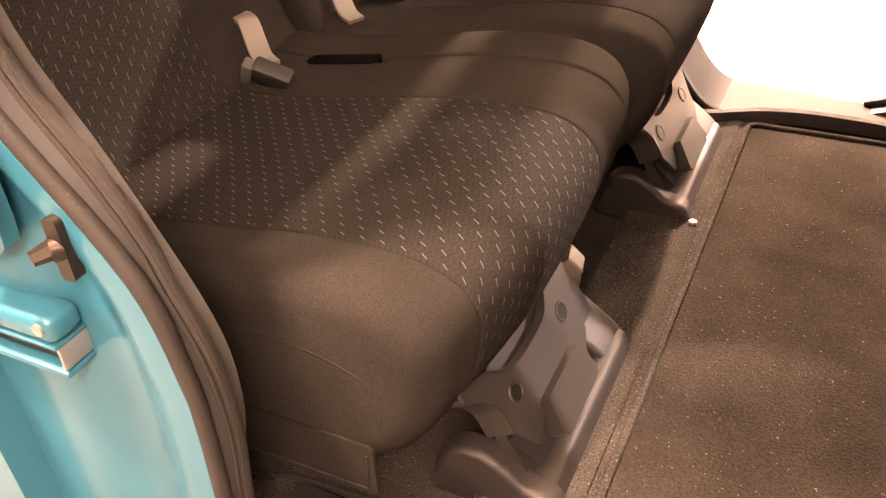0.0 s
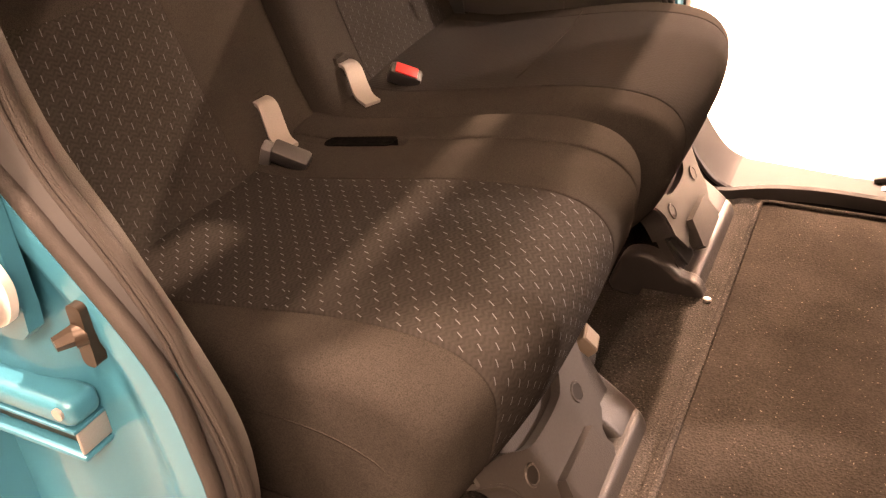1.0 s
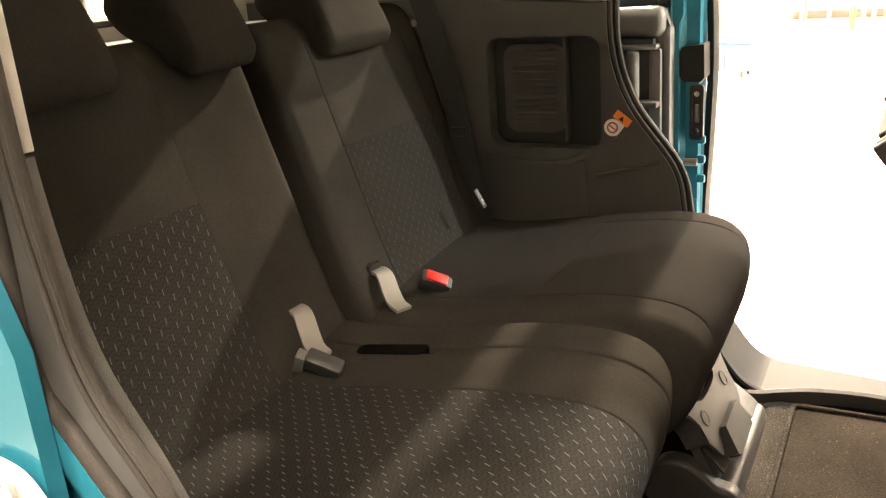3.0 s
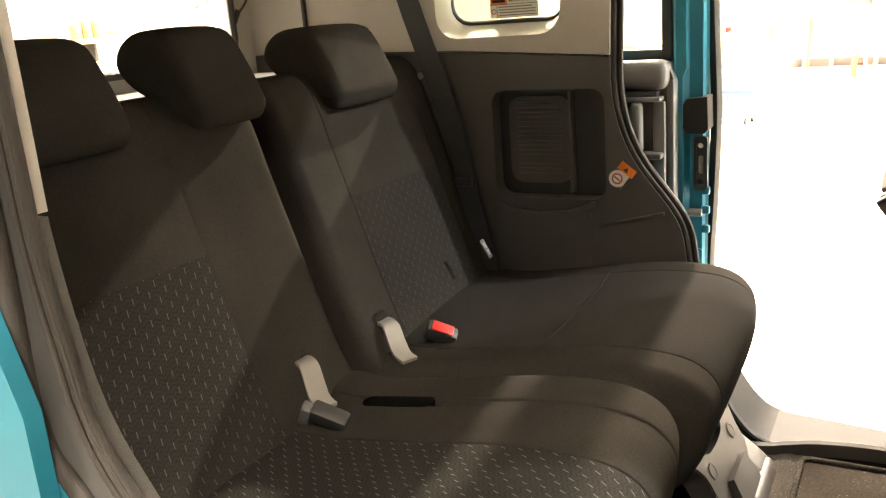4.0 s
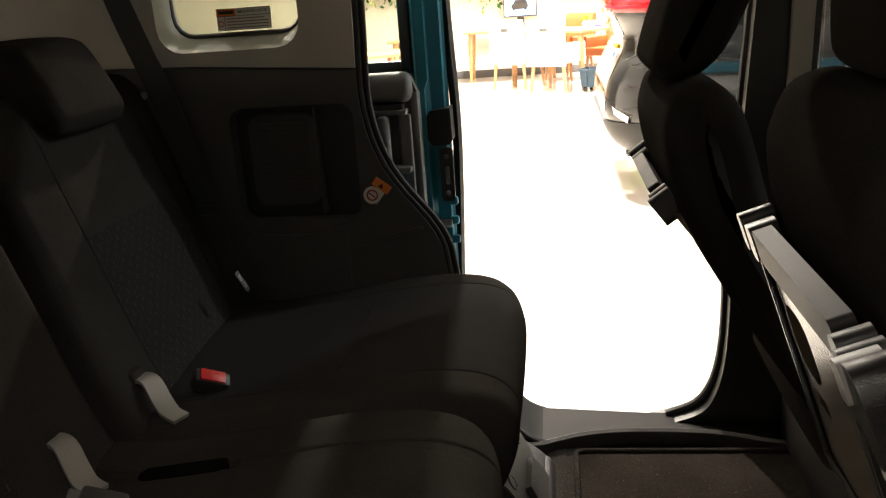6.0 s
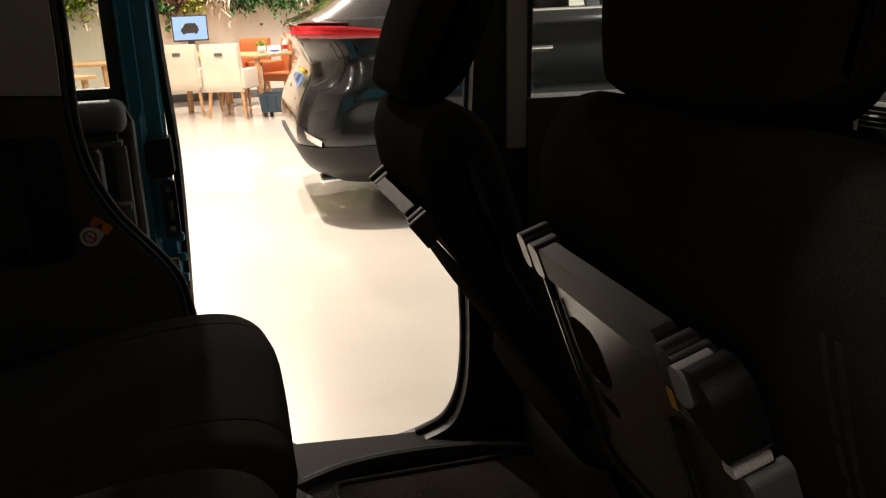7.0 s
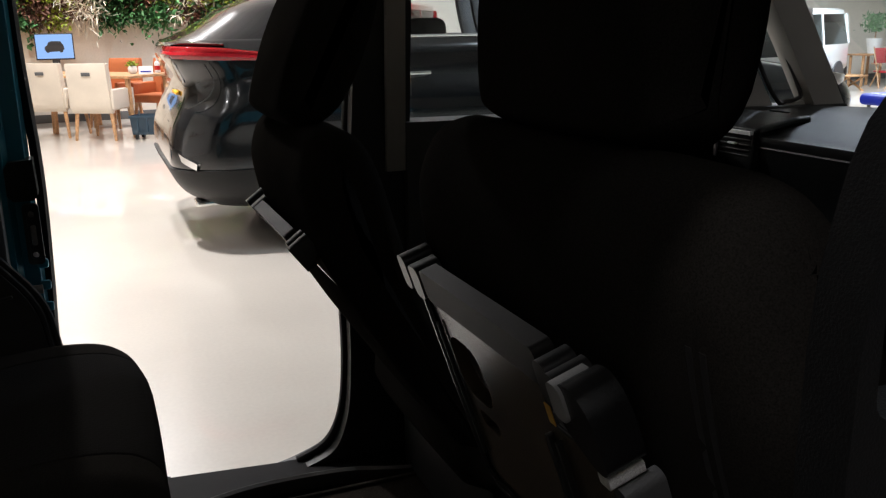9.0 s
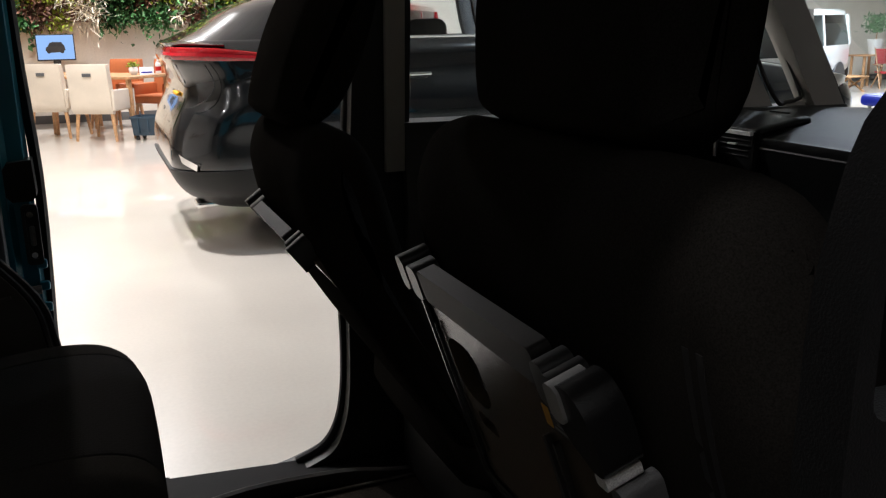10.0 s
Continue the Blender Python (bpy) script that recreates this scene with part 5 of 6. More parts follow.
def crate(at, turn, label):
    """A folding crate on castors, in local axes round its middle."""
    ob = thing("crate", (0, 0, 0), label, "crate", "crates")
    part("bin", loft([[(x, y, z) for x, y in rounded(-.20 - k, .20 + k, -.14 - k, .14 + k, .02, 3)] for k, z in ((0, .06), (.004, .07), (.018, .27), (.02, .28), (.008, .28), (-.008, .08))]), NAVY, ob)
    part("rim", sweep([(x, y, .278) for x, y in rounded(-.225, .225, -.165, .165, .025, 4)], [(-.008, -.012), (.008, -.012), (.008, .012), (-.008, .012)], (0, 0, 1), closed=True), NAVY, ob)
    for k in range(3):
        part("side_rib", box(-.13 + k * .12, -.11 + k * .12, -.168, -.140, .09, .265, .004), NAVY, ob)
    for cx in (-.16, .16):
        for cy in (-.10, .10):
            part("castor", rod((cx - .015, cy, .03), (cx + .015, cy, .03), .03, 10), BLACK_PLASTIC, ob)
    ob.matrix_world = Matrix.Translation(at) @ pose(0, 0, 0, 0, 0, turn)
    return ob


crate((.70, 11.12, 0), -25, "dark blue folding crate on castors under the table")
crate((-1.24, 8.32, 0), -8, "dark blue folding crate on castors beside the side table")
side_table = table(-.65, .65, -.40, .40, .75, "oak table seen beyond the sliding door window")
side_table.matrix_world = Matrix.Translation((-1.95, 9.15, 0)) @ pose(0, 0, 0, 0, 0, 40) @ side_table.matrix_world
oak_desk = table(-.40, .40, -.30, .30, .75, "small oak table near the far wall")
oak_desk.matrix_world = Matrix.Translation((-1.72, 12.0, 0)) @ oak_desk.matrix_world


# ---- rear of the showroom, seen through the back window ----
wall_shelf = tagged(part("wall_partition", box(-4.35, -4.22, -1.0, 6.5, 0, CEILING, 0), WHITE_PAINT), "white painted plank partition wall", "wall", kind="structure")
for k in range(14):
    part("plank", box(-4.218, -4.205, -1.0, 6.5, .30 + k * .14, .435 + k * .14, .003, 1), WHITE_PAINT, wall_shelf)
shelf = thing("wall_shelf", (-4.1, 3.4, 1.24), "pale oak wall shelf on the plank wall", "shelf")
part("board", box(-4.204, -3.95, 1.8, 5.2, 1.225, 1.255, .004), OAK, shelf)
for yy in (2.1, 3.4, 4.8):
    part("shelf_bracket", box(-4.204, -4.02, yy - .01, yy + .01, 1.12, 1.224, .003), STEEL, shelf)
for k in range(3):
    c = thing("wooden_jar", (-4.05, 3.30 + .075 * k, 1.255), "small turned wooden jar on the shelf", "jar", "wooden jars")
    part("jar", rod((-4.05, 3.30 + .075 * k, 1.256), (-4.05, 3.30 + .075 * k, 1.335), .033, 14), OAK, c)
    part("lid", rod((-4.05, 3.30 + .075 * k, 1.336), (-4.05, 3.30 + .075 * k, 1.356), .034, 14, .026), OAK, c)
stand = thing("acrylic_stand", (-4.06, 3.78, 1.255), "clear acrylic leaflet stand with a white sheet", "leaflet stand")
part("sheet", box(-4.085, -4.08, 3.65, 3.93, 1.26, 1.46, .001), WHITE_STICKER, stand, "white printed sheet")
part("holder", box(-4.075, -4.071, 3.64, 3.94, 1.256, 1.47, .001), GLASS, stand)
part("picture", box(-4.0705, -4.0695, 3.70, 3.80, 1.39, 1.44, 0), GREY_INK, stand)
vase = thing("glass_vase", (-4.05, 4.42, 1.255), "ribbed glass vase with green sprigs on the shelf", "vase")
part("vessel", loft([[(-4.05 + r * math.cos(a), 4.42 + r * math.sin(a), z) for a in [2 * math.pi * i / 20 for i in range(20)]] for r, z in ((.045, 1.256), (.03, 1.275), (.028, 1.30), (.07, 1.34), (.085, 1.42), (.09, 1.50))], caps=False), GLASS, vase)


def leaf_cloud(name, count, spot, size, mat, parent=None, label="", seed=1):
    """Many small folded leaves at random spots, as one mesh."""
    rnd = random.Random(seed)
    verts, faces = [], []
    for _ in range(count):
        p, d = spot(rnd)
        d = (Vector(d) + Vector((rnd.uniform(-.6, .6), rnd.uniform(-.6, .6), rnd.uniform(-.6, .6)))).normalized()
        side = d.cross(Vector((rnd.uniform(-1, 1), rnd.uniform(-1, 1), rnd.uniform(-1, 1)))).normalized()
        nn = d.cross(side)
        L = size[0] * rnd.uniform(.6, 1.3)
        w = size[1] * rnd.uniform(.7, 1.2)
        p = Vector(p)
        i = len(verts)
        verts += [p, p + d * L * .45 + side * w + nn * w * .3, p + d * L, p + d * L * .45 - side * w + nn * w * .3, p + d * L * .5]
        faces += [(i, i + 1, i + 4), (i + 1, i + 2, i + 4), (i + 2, i + 3, i + 4), (i + 3, i, i + 4)]
    me = bpy.data.meshes.new(name)
    me.from_pydata([tuple(v) for v in verts], [], faces)
    me.materials.append(mat)
    ob = new(name, me)
    if parent is not None:
        ob.parent = parent
        ob.matrix_parent_inverse = parent.matrix_world.inverted()
    if label:
        tagged(ob, label)
    return ob


def leaf_material(name, base):
    m = material(name, base, 0.55, spec=0.3)
    nt = m.node_tree
    g = nt.nodes.new("ShaderNodeNewGeometry")
    hsv = nt.nodes.new("ShaderNodeHueSaturation")
    hsv.inputs["Color"].default_value = (*base, 1)
    rng = nt.nodes.new("ShaderNodeMapRange")
    rng.inputs["To Min"].default_value, rng.inputs["To Max"].default_value = 0.5, 1.6
    nt.links.new(g.outputs["Random Per Island"], rng.inputs["Value"])
    nt.links.new(rng.outputs["Result"], hsv.inputs["Value"])
    nt.links.new(hsv.outputs["Color"], nt.nodes["Principled BSDF"].inputs["Base Color"])
    return m


LEAF_DARK = leaf_material("leaf_dark", (0.035, 0.10, 0.03))
LEAF_LIME = leaf_material("leaf_lime", (0.27, 0.33, 0.035))
LEAF_MID = leaf_material("leaf_mid", (0.085, 0.21, 0.075))
LEAF_BROWN = leaf_material("leaf_brown", (0.14, 0.07, 0.045))
GRASS_DRY = leaf_material("dry_grass", (0.66, 0.60, 0.48))
part("twigs", sweep([(-4.05, 4.42, 1.30), (-4.04, 4.44, 1.5), (-4.0, 4.5, 1.7)], circle(.004, 5), (1, 0, 0)), LEAF_BROWN, vase)
leaf_cloud("sprigs", 260, lambda r: ((-4.05 + r.gauss(0, .09), 4.42 + r.gauss(0, .16), 1.56 + r.gauss(0, .07)), (r.uniform(-1, 1), r.uniform(-1, 1), r.uniform(-.3, 1))), (.05, .012), LEAF_MID, vase, "thin green sprigs", 5)

green = thing("green_wall", (.8, 13.85, 1.4), "living wall of mixed green and brown foliage", "living wall")
part("backing", box(-3.2, 3.0, 13.84, 13.895, 1.44, 3.0, .01), LEAF_BROWN, green)


def clump(cx, cz, r):
    def spot(rnd):
        a, q = rnd.uniform(0, 2 * math.pi), abs(rnd.gauss(0, .6)) * r
        x, z = cx + q * math.cos(a), cz + q * math.sin(a)
        return (x, 13.82 - rnd.uniform(0, .22), z), (x - cx, -.6, z - cz - .15)
    return spot


rnd = random.Random(11)
kinds = [(LEAF_DARK, (.11, .030)), (LEAF_LIME, (.075, .034)), (LEAF_LIME, (.06, .028)), (LEAF_MID, (.12, .035)), (LEAF_BROWN, (.13, .022)), (GRASS_DRY, (.26, .008)), (GRASS_DRY, (.20, .007)), (LEAF_MID, (.09, .02)), (LEAF_DARK, (.15, .03))]
gx = -3.0
while gx < 2.9:
    for row in range(3):
        m, size = kinds[rnd.randrange(len(kinds))]
        leaf_cloud("foliage", 220 if size[1] > .01 else 110, clump(gx + rnd.uniform(-.12, .12), 1.50 + row * .36 + rnd.uniform(-.07, .09), .24), size, m, green, "", rnd.randrange(9999))
    gx += .20
leaf_cloud("hanging_grass", 500, lambda r: ((r.uniform(-3, 2.9), 13.80, 1.42 + r.uniform(-.02, .08)), (r.uniform(-.4, .4), -.1, -1)), (.22, .006), GRASS_DRY, green, "hanging dry grass fringe", 77)

# ---- far belt, stickers, labels ----
belt = thing("seat_belt", (-.54, 1.43, .66), "dark grey webbing seat belt down the far trim", "seat belt")
part("webbing", sweep(spline([(-.79, 1.452, 1.56), (-.730, 1.440, 1.33), (-.667, 1.425, 1.16), (-.614, 1.415, 1.0), (-.585, 1.405, .87), (-.553, 1.40, .735), (-.545, 1.40, .67)], 6), [(-.026, -.0012), (.026, -.0012), (.026, .0012), (-.026, .0012)], (0, 1, 0)), WEBBING, belt)
part("belt_clip", box(-.612, -.572, 1.392, 1.408, .895, .915, .004), BLACK_PLASTIC, belt)
part("belt_anchor", box(-.565, -.52, 1.385, 1.41, .655, .70, .006), BLACK_PLASTIC, belt)
part("belt_button", disc((-.705, 1.428, 1.14), (1, -.4, 0), .008, .01), SILVER, belt)


def flat_text(name, text, size, m, mat, parent):
    cu = bpy.data.curves.new(name, "FONT")
    cu.body, cu.size, cu.extrude = text, size, 0.0002
    cu.align_x, cu.align_y = "CENTER", "CENTER"
    tmp = bpy.data.objects.new(name, cu)
    me = bpy.data.meshes.new_from_object(tmp)
    bpy.data.objects.remove(tmp)
    me.materials.clear()
    me.materials.append(mat)
    ob = new(name, me)
    ob.matrix_world = m
    if parent is not None:
        bpy.context.view_layer.update()
        ob.parent = parent
        ob.matrix_parent_inverse = parent.matrix_world.inverted()
    return ob


# the child-lock sticker on the far trim
sm = Matrix.Translation((-.252, 1.4672, .908)) @ pose(0, 0, 0, 90, 0, 0) @ pose(0, 0, 0, 0, 0, -38) @ Matrix.Scale(.88, 4)
stick = thing("round_sticker", (-.252, 1.4672, .908), "orange and white warning sticker on the far trim", "sticker")
on_trim = lambda u, v, w: sm @ Vector((u, v, w))
part("white_part", plate([(.021 * math.cos(radians(a)) - .006, .021 * math.sin(radians(a)) - .006) for a in range(90, 360, 15)] + [(.015, -.027), (.015, .015), (-.006, .015)], [], on_trim, .0008), WHITE_STICKER, stick)
part("orange_part", plate([(-.022, .0155), (.022, .0155), (.022, .037), (-.022, .037)], [], on_trim, .0009), ORANGE_STICKER, stick)
part("ring_mark", sweep([on_trim(-.006 + .012 * math.cos(a), -.006 + .012 * math.sin(a), .001) for a in [2 * math.pi * i / 20 for i in range(20)]], circle(.0016, 4), (0, 1, 0), closed=True), RED, stick)
part("bar_mark", plate([(-.015, -.0075), (.003, -.0075), (.003, -.0045), (-.015, -.0045)], [], on_trim, .0014), RED, stick)
part("triangle_mark", plate([(-.008, .02), (.006, .02), (-.001, .032)], [], on_trim, .0014), BLACK_INK, stick)

# the label on the quarter window
lab = thing("window_label", (-.515, 1.5485, 1.272), "orange and white printed sliding door label on glass", "label")
on_glass = lambda x0, x1, z0, z1, d: plate([(x0, z0), (x1, z0), (x1, z1), (x0, z1)], [], side_y(1.5492 - d, -1), .0005)
LX, LZ, LW, LH = -.571, 1.252, .116, .044
part("paper", on_glass(LX, LX + LW, LZ, LZ + LH, 0), WHITE_STICKER, lab)
part("orange_band", on_glass(LX, LX + .041, LZ + .029, LZ + LH, .0006), ORANGE_STICKER, lab)
for x0, x1, z0, z1 in ((LX, LX + LW, LZ, LZ + .0012), (LX, LX + LW, LZ + LH - .0012, LZ + LH), (LX, LX + LW, LZ + .0282, LZ + .0292), (LX, LX + .0012, LZ, LZ + LH), (LX + LW - .0012, LX + LW, LZ, LZ + LH), (LX + .016, LX + .017, LZ, LZ + .028)):
    part("rule", on_glass(x0, x1, z0, z1, .0012), BLACK_INK, lab)
for k in range(4):
    part("text_bar", on_glass(LX + .02, LX + LW - .006 - .008 * (k == 3), LZ + .004 + k * .006, LZ + .0065 + k * .006, .0012), GREY_INK, lab)
part("ring", sweep([(LX + .0085 + .0055 * math.cos(a), 1.5478, LZ + .014 + .0055 * math.sin(a)) for a in [2 * math.pi * i / 16 for i in range(16)]], circle(.0008, 4), (0, 1, 0), closed=True), RED, lab)
flat_text("label_words", "SLIDING DOOR", .0075, Matrix.Translation((LX + .084, 1.5476, LZ + .0365)) @ pose(0, 0, 0, 90, 0, 0), BLACK_INK, lab)
part("text_bar", on_glass(LX + .046, LX + .056, LZ + .034, LZ + .039, .0012), GREY_INK, lab)
part("text_bar", on_glass(LX + .005, LX + .037, LZ + .033, LZ + .0395, .0012), BLACK_INK, lab)

tag = thing("anchor_tag", (-.497, 1.30, .787), "small black fabric tag lettered in white", "tag")
tm = Matrix.Translation((-.492, 1.288, .787)) @ pose(0, 0, 0, 72, 0, 70) @ pose(0, 0, 0, 0, 0, -72)
part("cloth", box(-.022, .022, -.006, .006, -.0015, .0, .0005, m=tm), BLACK_INK, tag)
flat_text("tag_words", "ISO FIX", .0095, tm @ Matrix.Translation((0, 0, .0006)), GREY_TRIM, tag)

# ---- things at the far end, beyond the windscreen pillar ----
def potted_plant(at, pot_mat, label, tall):
    x, y, z = at
    ob = thing("potted_plant", at, label, "plant")
    part("pot", loft([[(x + r * math.cos(a), y + r * math.sin(a), z + h) for a in [2 * math.pi * i / 18 for i in range(18)]] for r, h in ((.10, 0), (.13, .14), (.15, .28), (.135, .28), (.13, .25))]), pot_mat, ob)
    part("stem", sweep([(x, y, z + .2), (x + .02, y, z + .2 + tall * .5), (x - .02, y + .02, z + .2 + tall)], circle(.012, 6), (1, 0, 0)), OAK, ob)
    leaf_cloud("crown", 380, lambda r: ((x + r.gauss(0, .10), y + r.gauss(0, .10), z + .25 + tall * r.uniform(.35, 1.1)), (r.uniform(-1, 1), r.uniform(-1, 1), r.uniform(-.2, 1))), (.11, .016), LEAF_MID, ob, "", 31)
    return ob


low_table = thing("low_table", (13.0, 11.9, 0), "low wooden slat table on crossed legs", "table")
for k in range(5):
    part("slat", box(12.52, 13.02, 11.62 + k * .11, 11.71 + k * .11, .26, .285, .006), OAK, low_table)
for tx in (12.58, 12.96):
    for ya, yb in ((11.66, 12.12), (12.12, 11.66)):
        part("leg", rod((tx, ya, .26), (tx, yb, 0), .02, 8), OAK, low_table)
shelf_unit = thing("plant_stand", (13.92, 12.55, 0), "wooden stand holding a leafy plant", "stand")
part("top", box(13.65, 14.2, 12.35, 12.75, .58, .61, .006), OAK, shelf_unit)
for tx in (13.7, 14.15):
    for ty in (12.4, 12.7):
        part("leg", box(tx - .02, tx + .02, ty - .02, ty + .02, 0, .58, .004), OAK, shelf_unit)
potted_plant((14.10, 12.55, .61), WHITE_STICKER, "leafy green plant in a pale pot on the stand", .42)


def folding_chair(at, turn, cloth, label):
    ob = thing("folding_chair", (0, 0, 0), label, "chair", "folding chairs")
    part("seat", box(-.22, .22, -.22, .22, .28, .305, .008), cloth, ob)
    part("backrest", box(-.22, .22, -.245, -.225, .44, .72, .008), cloth, ob)
    for sx in (-.24, .24):
        part("leg", rod((sx, -.24, .74), (sx, .24, 0), .013, 8), OAK, ob)
        part("leg", rod((sx, .24, .42), (sx, -.26, 0), .013, 8), OAK, ob)
        part("armrest", box(sx - .025, sx + .025, -.24, .24, .42, .44, .006), OAK, ob)
    ob.matrix_world = Matrix.Translation(at) @ pose(0, 0, 0, 0, 0, turn)
    return ob


SKY_BLUE = material("sky_blue_cloth", (0.03, 0.16, 0.38), 0.8, grain=0.08, stain=0.06)
RED_CLOTH = material("red_cloth", (0.40, 0.02, 0.025), 0.8, grain=0.08, stain=0.06)
folding_chair((13.95, 12.0, 0), 150, RED_CLOTH, "red canvas folding chair with wooden arms")
folding_chair((13.80, 11.5, 0), 100, SKY_BLUE, "sky-blue canvas folding chair beside the slat table")
rail = thing("barrier_rail", (12.9, 12.9, 0), "thin red barrier rail on two posts", "barrier")
part("rail", rod((12.55, 12.9, .86), (13.3, 12.9, .86), .016, 8), RED, rail)
for tx in (12.58, 13.27):
    part("post", rod((tx, 12.9, 0), (tx, 12.9, .87), .014, 8), SILVER, rail)
stool = thing("blue_stool", (7.7, 6.5, 0), "bright blue folding seat on the floor", "stool")
BLUE = material("blue_plastic", (0.015, 0.03, 0.42), 0.4, grain=0.05)
part("seat", box(7.50, 7.92, 6.28, 6.72, .40, .52, .05, 4), BLUE, stool)
for tx in (7.58, 7.84):
    for ty in (6.36, 6.64):
        part("leg", rod((tx, ty, .41), (tx, ty, 0), .018, 8), SILVER, stool)

# ---- table-top things ----
px, py, _ = beside(.41, .0)
pot = thing("plant_pot", (px, py, .76), "small round leafy plant in a grey pot", "plant")
part("bowl", loft([[(px + r * math.cos(a), py + r * math.sin(a), .76 + h) for a in [2 * math.pi * i / 16 for i in range(16)]] for r, h in ((.03, 0), (.055, .03), (.06, .07), (.045, .10), (.04, .09))]), WHITE_STICKER, pot)
leaf_cloud("leaves", 160, lambda r: ((px + r.gauss(0, .025), py + r.gauss(0, .025), .87 + r.gauss(0, .02)), (r.uniform(-1, 1), r.uniform(-1, 1), r.uniform(-.2, 1))), (.04, .012), LEAF_LIME, pot, "", 8)
def pump_bottle(bx, by, z, label):
    ob = thing("pump_bottle", (bx, by, z), label, "bottle", "pump bottles")
    ring = [2 * math.pi * i / 16 for i in range(16)]
    part("flask", loft([[(bx + r * math.cos(a), by + r * math.sin(a), z + h) for a in ring] for r, h in ((.032, .001), (.036, .01), (.036, .115), (.028, .135), (.014, .148))]), WHITE_STICKER, ob)
    part("band", rod((bx, by, z + .035), (bx, by, z + .09), .0366, 16), RED, ob, "red label band")
    part("pump", rod((bx, by, z + .145), (bx, by, z + .205), .010, 8), WHITE_STICKER, ob)
    part("nozzle", box(bx - .045, bx + .012, by - .01, by + .01, z + .20, z + .216, .004), WHITE_STICKER, ob)
    return ob


pump_bottle(*beside(.55, .30)[:2], .76, "white pump bottle with a red label on the meeting table")
pump_bottle(-1.50, 9.52, .75, "white pump bottle with a red label on the side table")
cx, cy, _ = beside(.60, .02)
tent = thing("tent_card", (cx, cy, .76), "white folded card on the table", "card")
part("card", loft([[(x, cy - .06, .762), (x, cy - .055, .762), (x, cy, .85), (x, cy + .055, .762), (x, cy + .06, .762), (x, cy, .857)] for x in (cx - .085, cx + .085)]), WHITE_STICKER, tent)
part("print", box(cx - .065, cx + .065, cy - .052, cy - .046, .785, .80, 0), BLUE, tent)
# the car drawn on the monitor
to_screen = lambda u, v, w: (u, 13.283 - w, v)
part("screen_shape", plate([(-.48, 1.055), (-.475, 1.10), (-.45, 1.115), (-.42, 1.165), (-.38, 1.175), (-.27, 1.172), (-.235, 1.12), (-.225, 1.06), (-.30, 1.035), (-.42, 1.03)], [], to_screen, .002), STEEL, tv)
part("screen_shape", plate([(-.435, 1.118), (-.41, 1.155), (-.34, 1.155), (-.34, 1.118)], [], lambda u, v, w: (u, 13.2805 - w, v), .001), BLACK_INK, tv)
part("screen_shape", plate([(-.33, 1.118), (-.33, 1.155), (-.275, 1.153), (-.25, 1.118)], [], lambda u, v, w: (u, 13.2805 - w, v), .001), BLACK_INK, tv)
for xx in (-.44, -.27):
    part("screen_shape", disc((xx, 13.280, 1.045), (0, -1, 0), .026, .001, 14), BLACK_INK, tv)

# ---- speaker recess, pocket and details of the far trim ----
speaker = part("speaker_grille", plate(rounded(-.52, -.375, .885, 1.08, .03), [], side_y(1.505), .012, .004), DARK_TRIM, car, "dark speaker grille")
for k in range(16):
    part("grille_rib", box(-.50, -.395, 1.5025, 1.506, .905 + k * .0105, .909 + k * .0105, .001, 1), DARK_TRIM, speaker)
part("recess_rib", box(-.372, -.366, 1.485, 1.513, .868, 1.092, .002), DARK_TRIM, car)
part("pocket_lip", sweep(spline([(-.56, 1.468, .845), (-.50, 1.452, .832), (-.42, 1.446, .828), (-.36, 1.452, .832), (-.31, 1.468, .85)], 5), [(-.006, -.005), (.006, -.005), (.006, .006), (-.006, .006)], (0, 0, 1)), DARK_TRIM, car)
part("pocket_face", loft([[(-.55, y, z), (-.43, y - .020, z), (-.32, y, z), (-.32, y + .01, z), (-.55, y + .01, z)] for y, z in ((1.464, .83), (1.466, .72), (1.4715, .64))]), DARK_TRIM, car)
part("shoulder_crease", sweep(spline([(-.30, 1.468, .80), (-.22, 1.467, .82), (-.16, 1.467, .835)], 4), circle(.004, 6), (0, 1, 0)), DARK_TRIM, car)
# rear window wiper, gas strut cord and its hook
cord = part("gate_cord", sweep(spline([(-1.19, 1.405, 1.30), (-1.17, 1.42, 1.33), (-1.15, 1.43, 1.37), (-1.12, 1.44, 1.385)], 6), circle(.003, 6), (1, 0, 0)), BLACK_PLASTIC, car)
part("cord_clip", disc((-1.12, 1.44, 1.385), (1, -1, 0), .014, .012), BLACK_PLASTIC, cord)
part("cord_toggle", rod((-1.195, 1.40, 1.285), (-1.185, 1.41, 1.315), .007), BLACK_PLASTIC, cord)
part("gate_seam", box(-1.03, -1.022, 1.455, 1.4675, 1.21, 1.60, .002), RUBBER, car)

# ---- loose bits on the floor ----
pin = thing("floor_pin", (.110, .979, .374), "small pale carpet pin", "pin")
part("head", loft([[(.110 + r * math.cos(a), .979 + r * math.sin(a), z) for a in [2 * math.pi * i / 12 for i in range(12)]] for r, z in ((.007, .373), (.007, .3765), (.004, .3785))]), GREY_TRIM, pin)
hook = thing("anchor_block", (-.0, .735, .36), "beige plastic tether anchor block under the cushion", "anchor")
hm = Matrix.Translation((-.022, .722, .432)) @ pose(0, 0, 0, 0, -42, 12)
part("block", box(-.014, .014, -.021, .021, -.017, .017, .004, m=hm), BEIGE, hook)
part("face_label", box(.0141, .015, -.016, .016, -.012, .012, 0, m=hm), GREY_TRIM, hook)
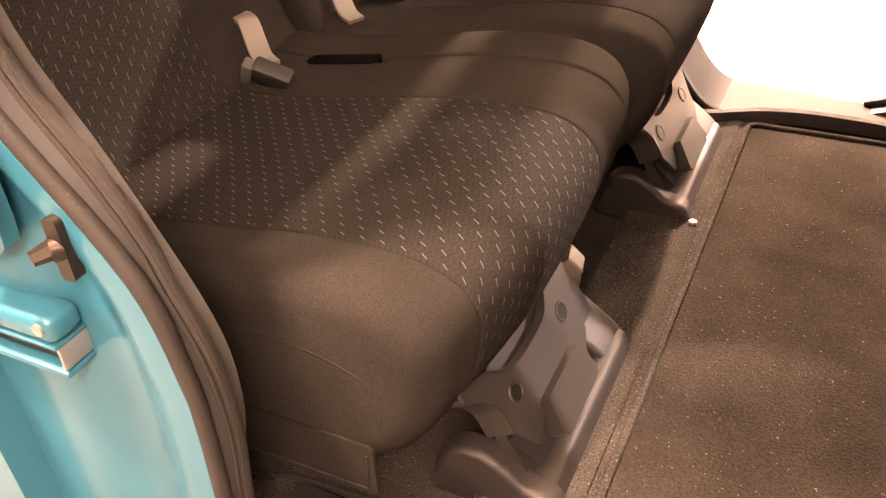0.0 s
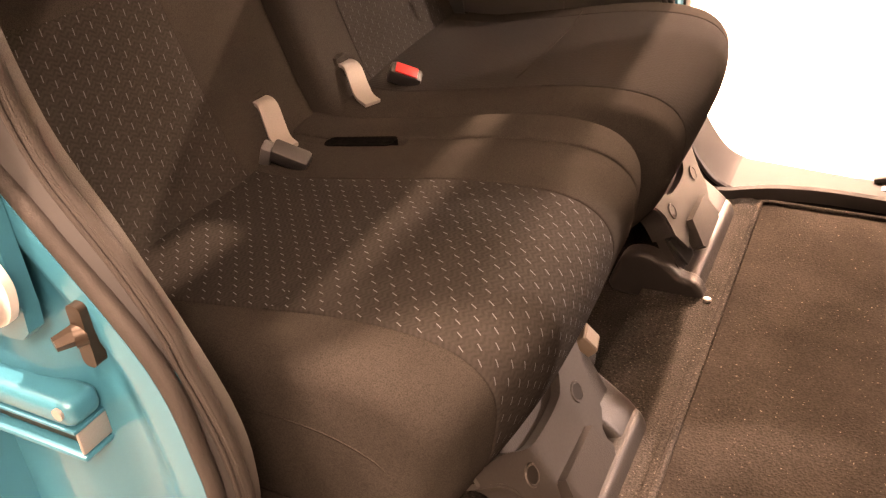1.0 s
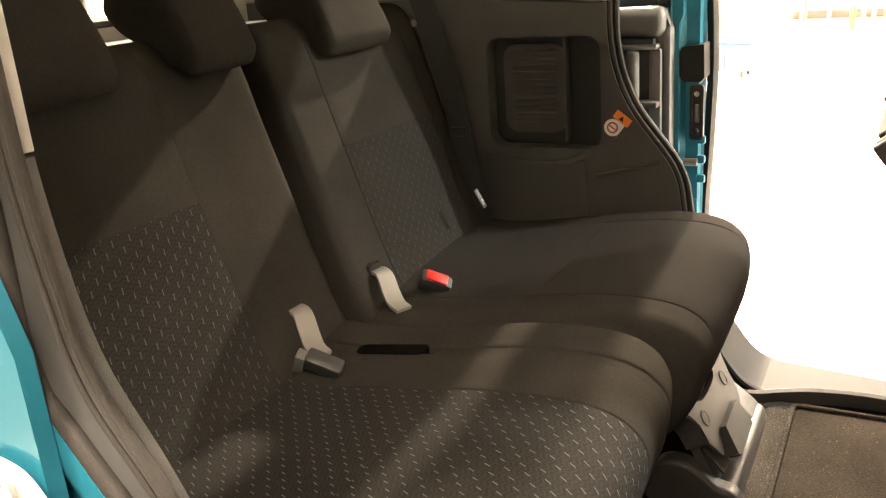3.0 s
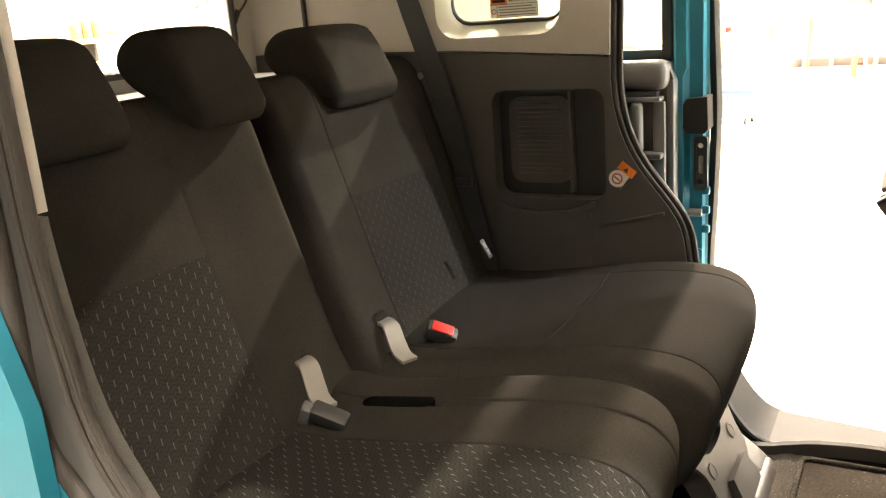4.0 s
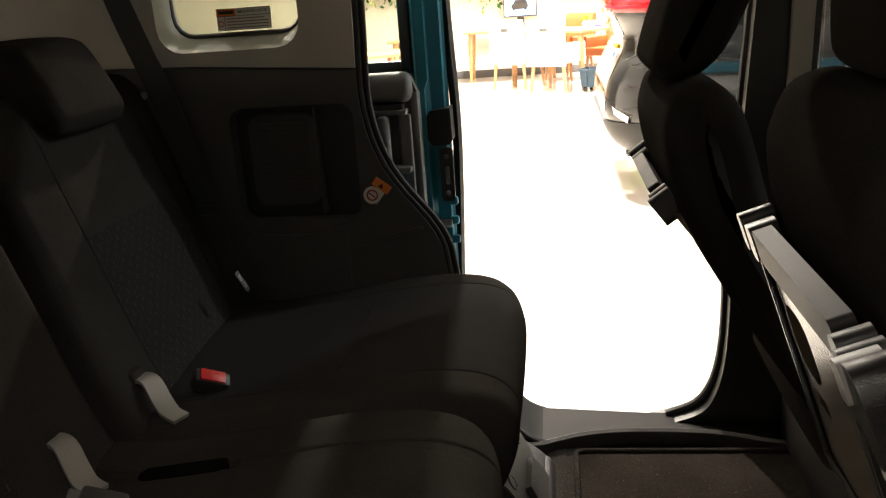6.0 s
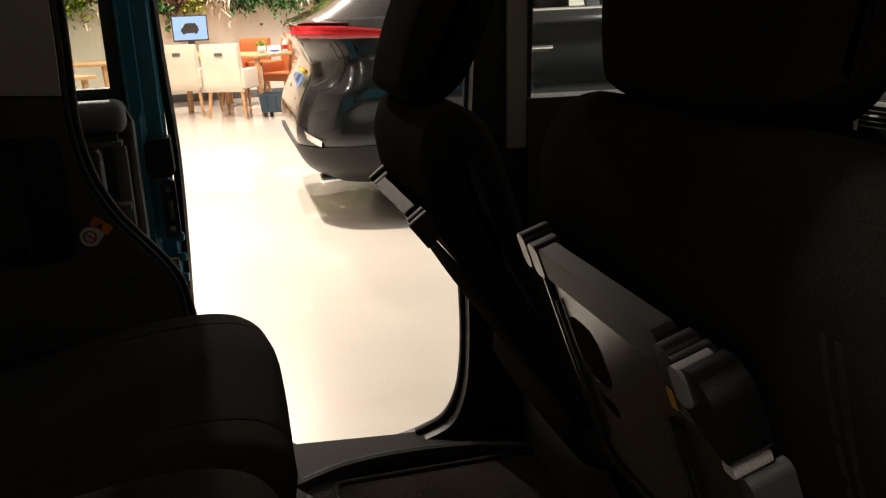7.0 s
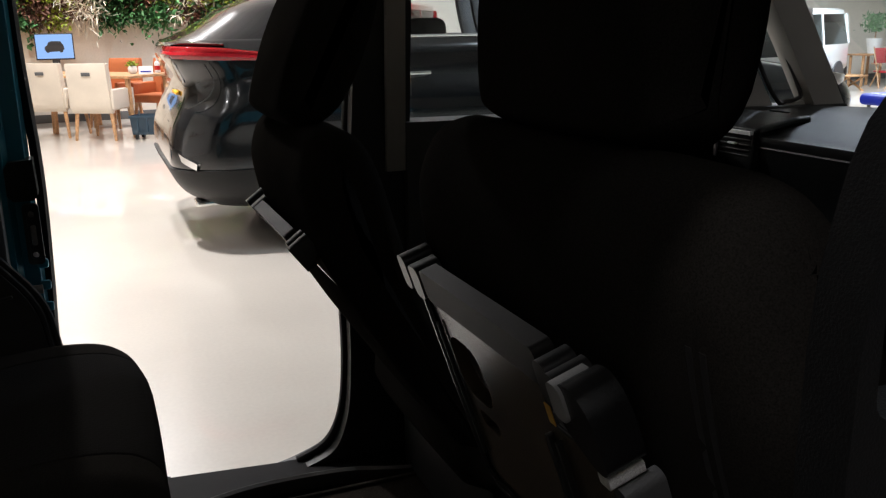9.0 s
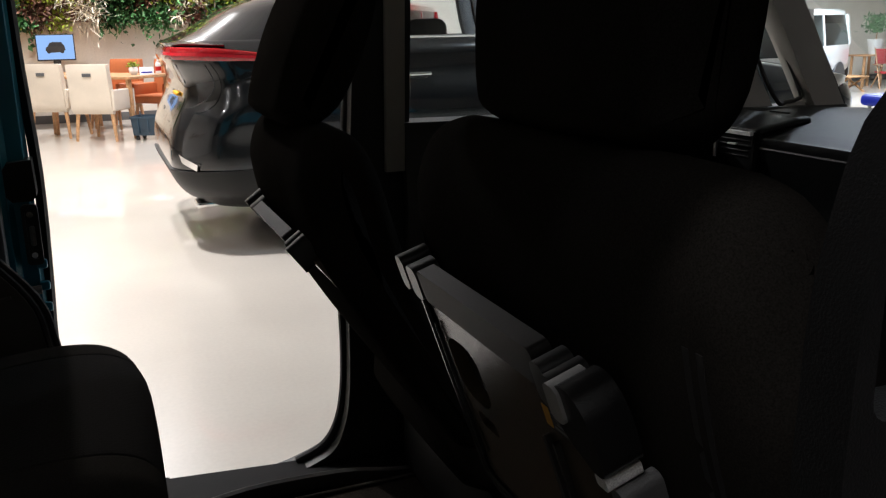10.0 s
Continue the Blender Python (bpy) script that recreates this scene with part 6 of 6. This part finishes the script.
part("neck", box(-.022, -.008, -.014, .014, -.036, -.012, .004, m=hm), BLACK_PLASTIC, hook)
part("stem", rod((-.022, .722, .41), (-.022, .722, .344), .012), BLACK_PLASTIC, hook)
wires = thing("wire_loom", (-.2, .30, .37), "dark wiring loom with a connector under the seat", "wiring")
part("cable", sweep(spline([(-.34, .27, .36), (-.27, .25, .365), (-.20, .26, .362), (-.10, .27, .357), (.0, .30, .357)], 6), circle(.004, 6), (0, 0, 1)), BLACK_PLASTIC, wires)
part("connector", box(-.30, -.25, .245, .285, .352, .385, .006), BLACK_PLASTIC, wires)


# ---- outer body of the minivan ahead of the cabin, and its wheels ----
def outer_body():
    hood = [(2.145, .30), (2.145, .955), (2.30, .945), (2.60, .90), (2.82, .83), (2.92, .72), (2.95, .55), (2.93, .38), (2.88, .30)]
    part("bonnet", soft_loft([tuple(p) for p in spline(hood, 3, True)], .10, 1.56, .06, .06), TEAL, car)
    part("front_bumper", soft_loft([tuple(p) for p in spline([(2.90, .30), (2.985, .34), (3.0, .45), (2.97, .54), (2.90, .54)], 3, True)], .14, 1.52, .05, .05), BLACK_PLASTIC, car)
    for y in (.22, 1.30):
        part("head_lamp", box(2.90, 2.955, y, y + .16, .60, .74, .03, 3), CHROME, car)
    part("near_front_skin", plate([(.63, .30), (1.76, .30), (1.76, 1.08), (.63, 1.10)], [], side_y(.018), .02, .004), TEAL, car)
    part("far_front_skin", plate([(.63, .30), (1.76, .30), (1.76, 1.07), (.63, 1.085)], [], side_y(1.545), .03, .004), TEAL, car)
    for y in (.018, 1.555):
        part("fender", plate([(1.765, .52), (1.80, .60), (1.90, .66), (2.05, .68), (2.20, .66), (2.30, .60), (2.335, .50), (2.335, .94), (1.765, 1.06)], [], side_y(y), .03, .004), TEAL, car)
    for y in (.28, 1.20):
        part("tail_lamp", box(-1.275, -1.245, y - .16, y - .04, .75, 1.05, .01), RED_LENS, car)
    wheels(car, (-.95, 2.05), .09, 1.57, .27)


outer_body()
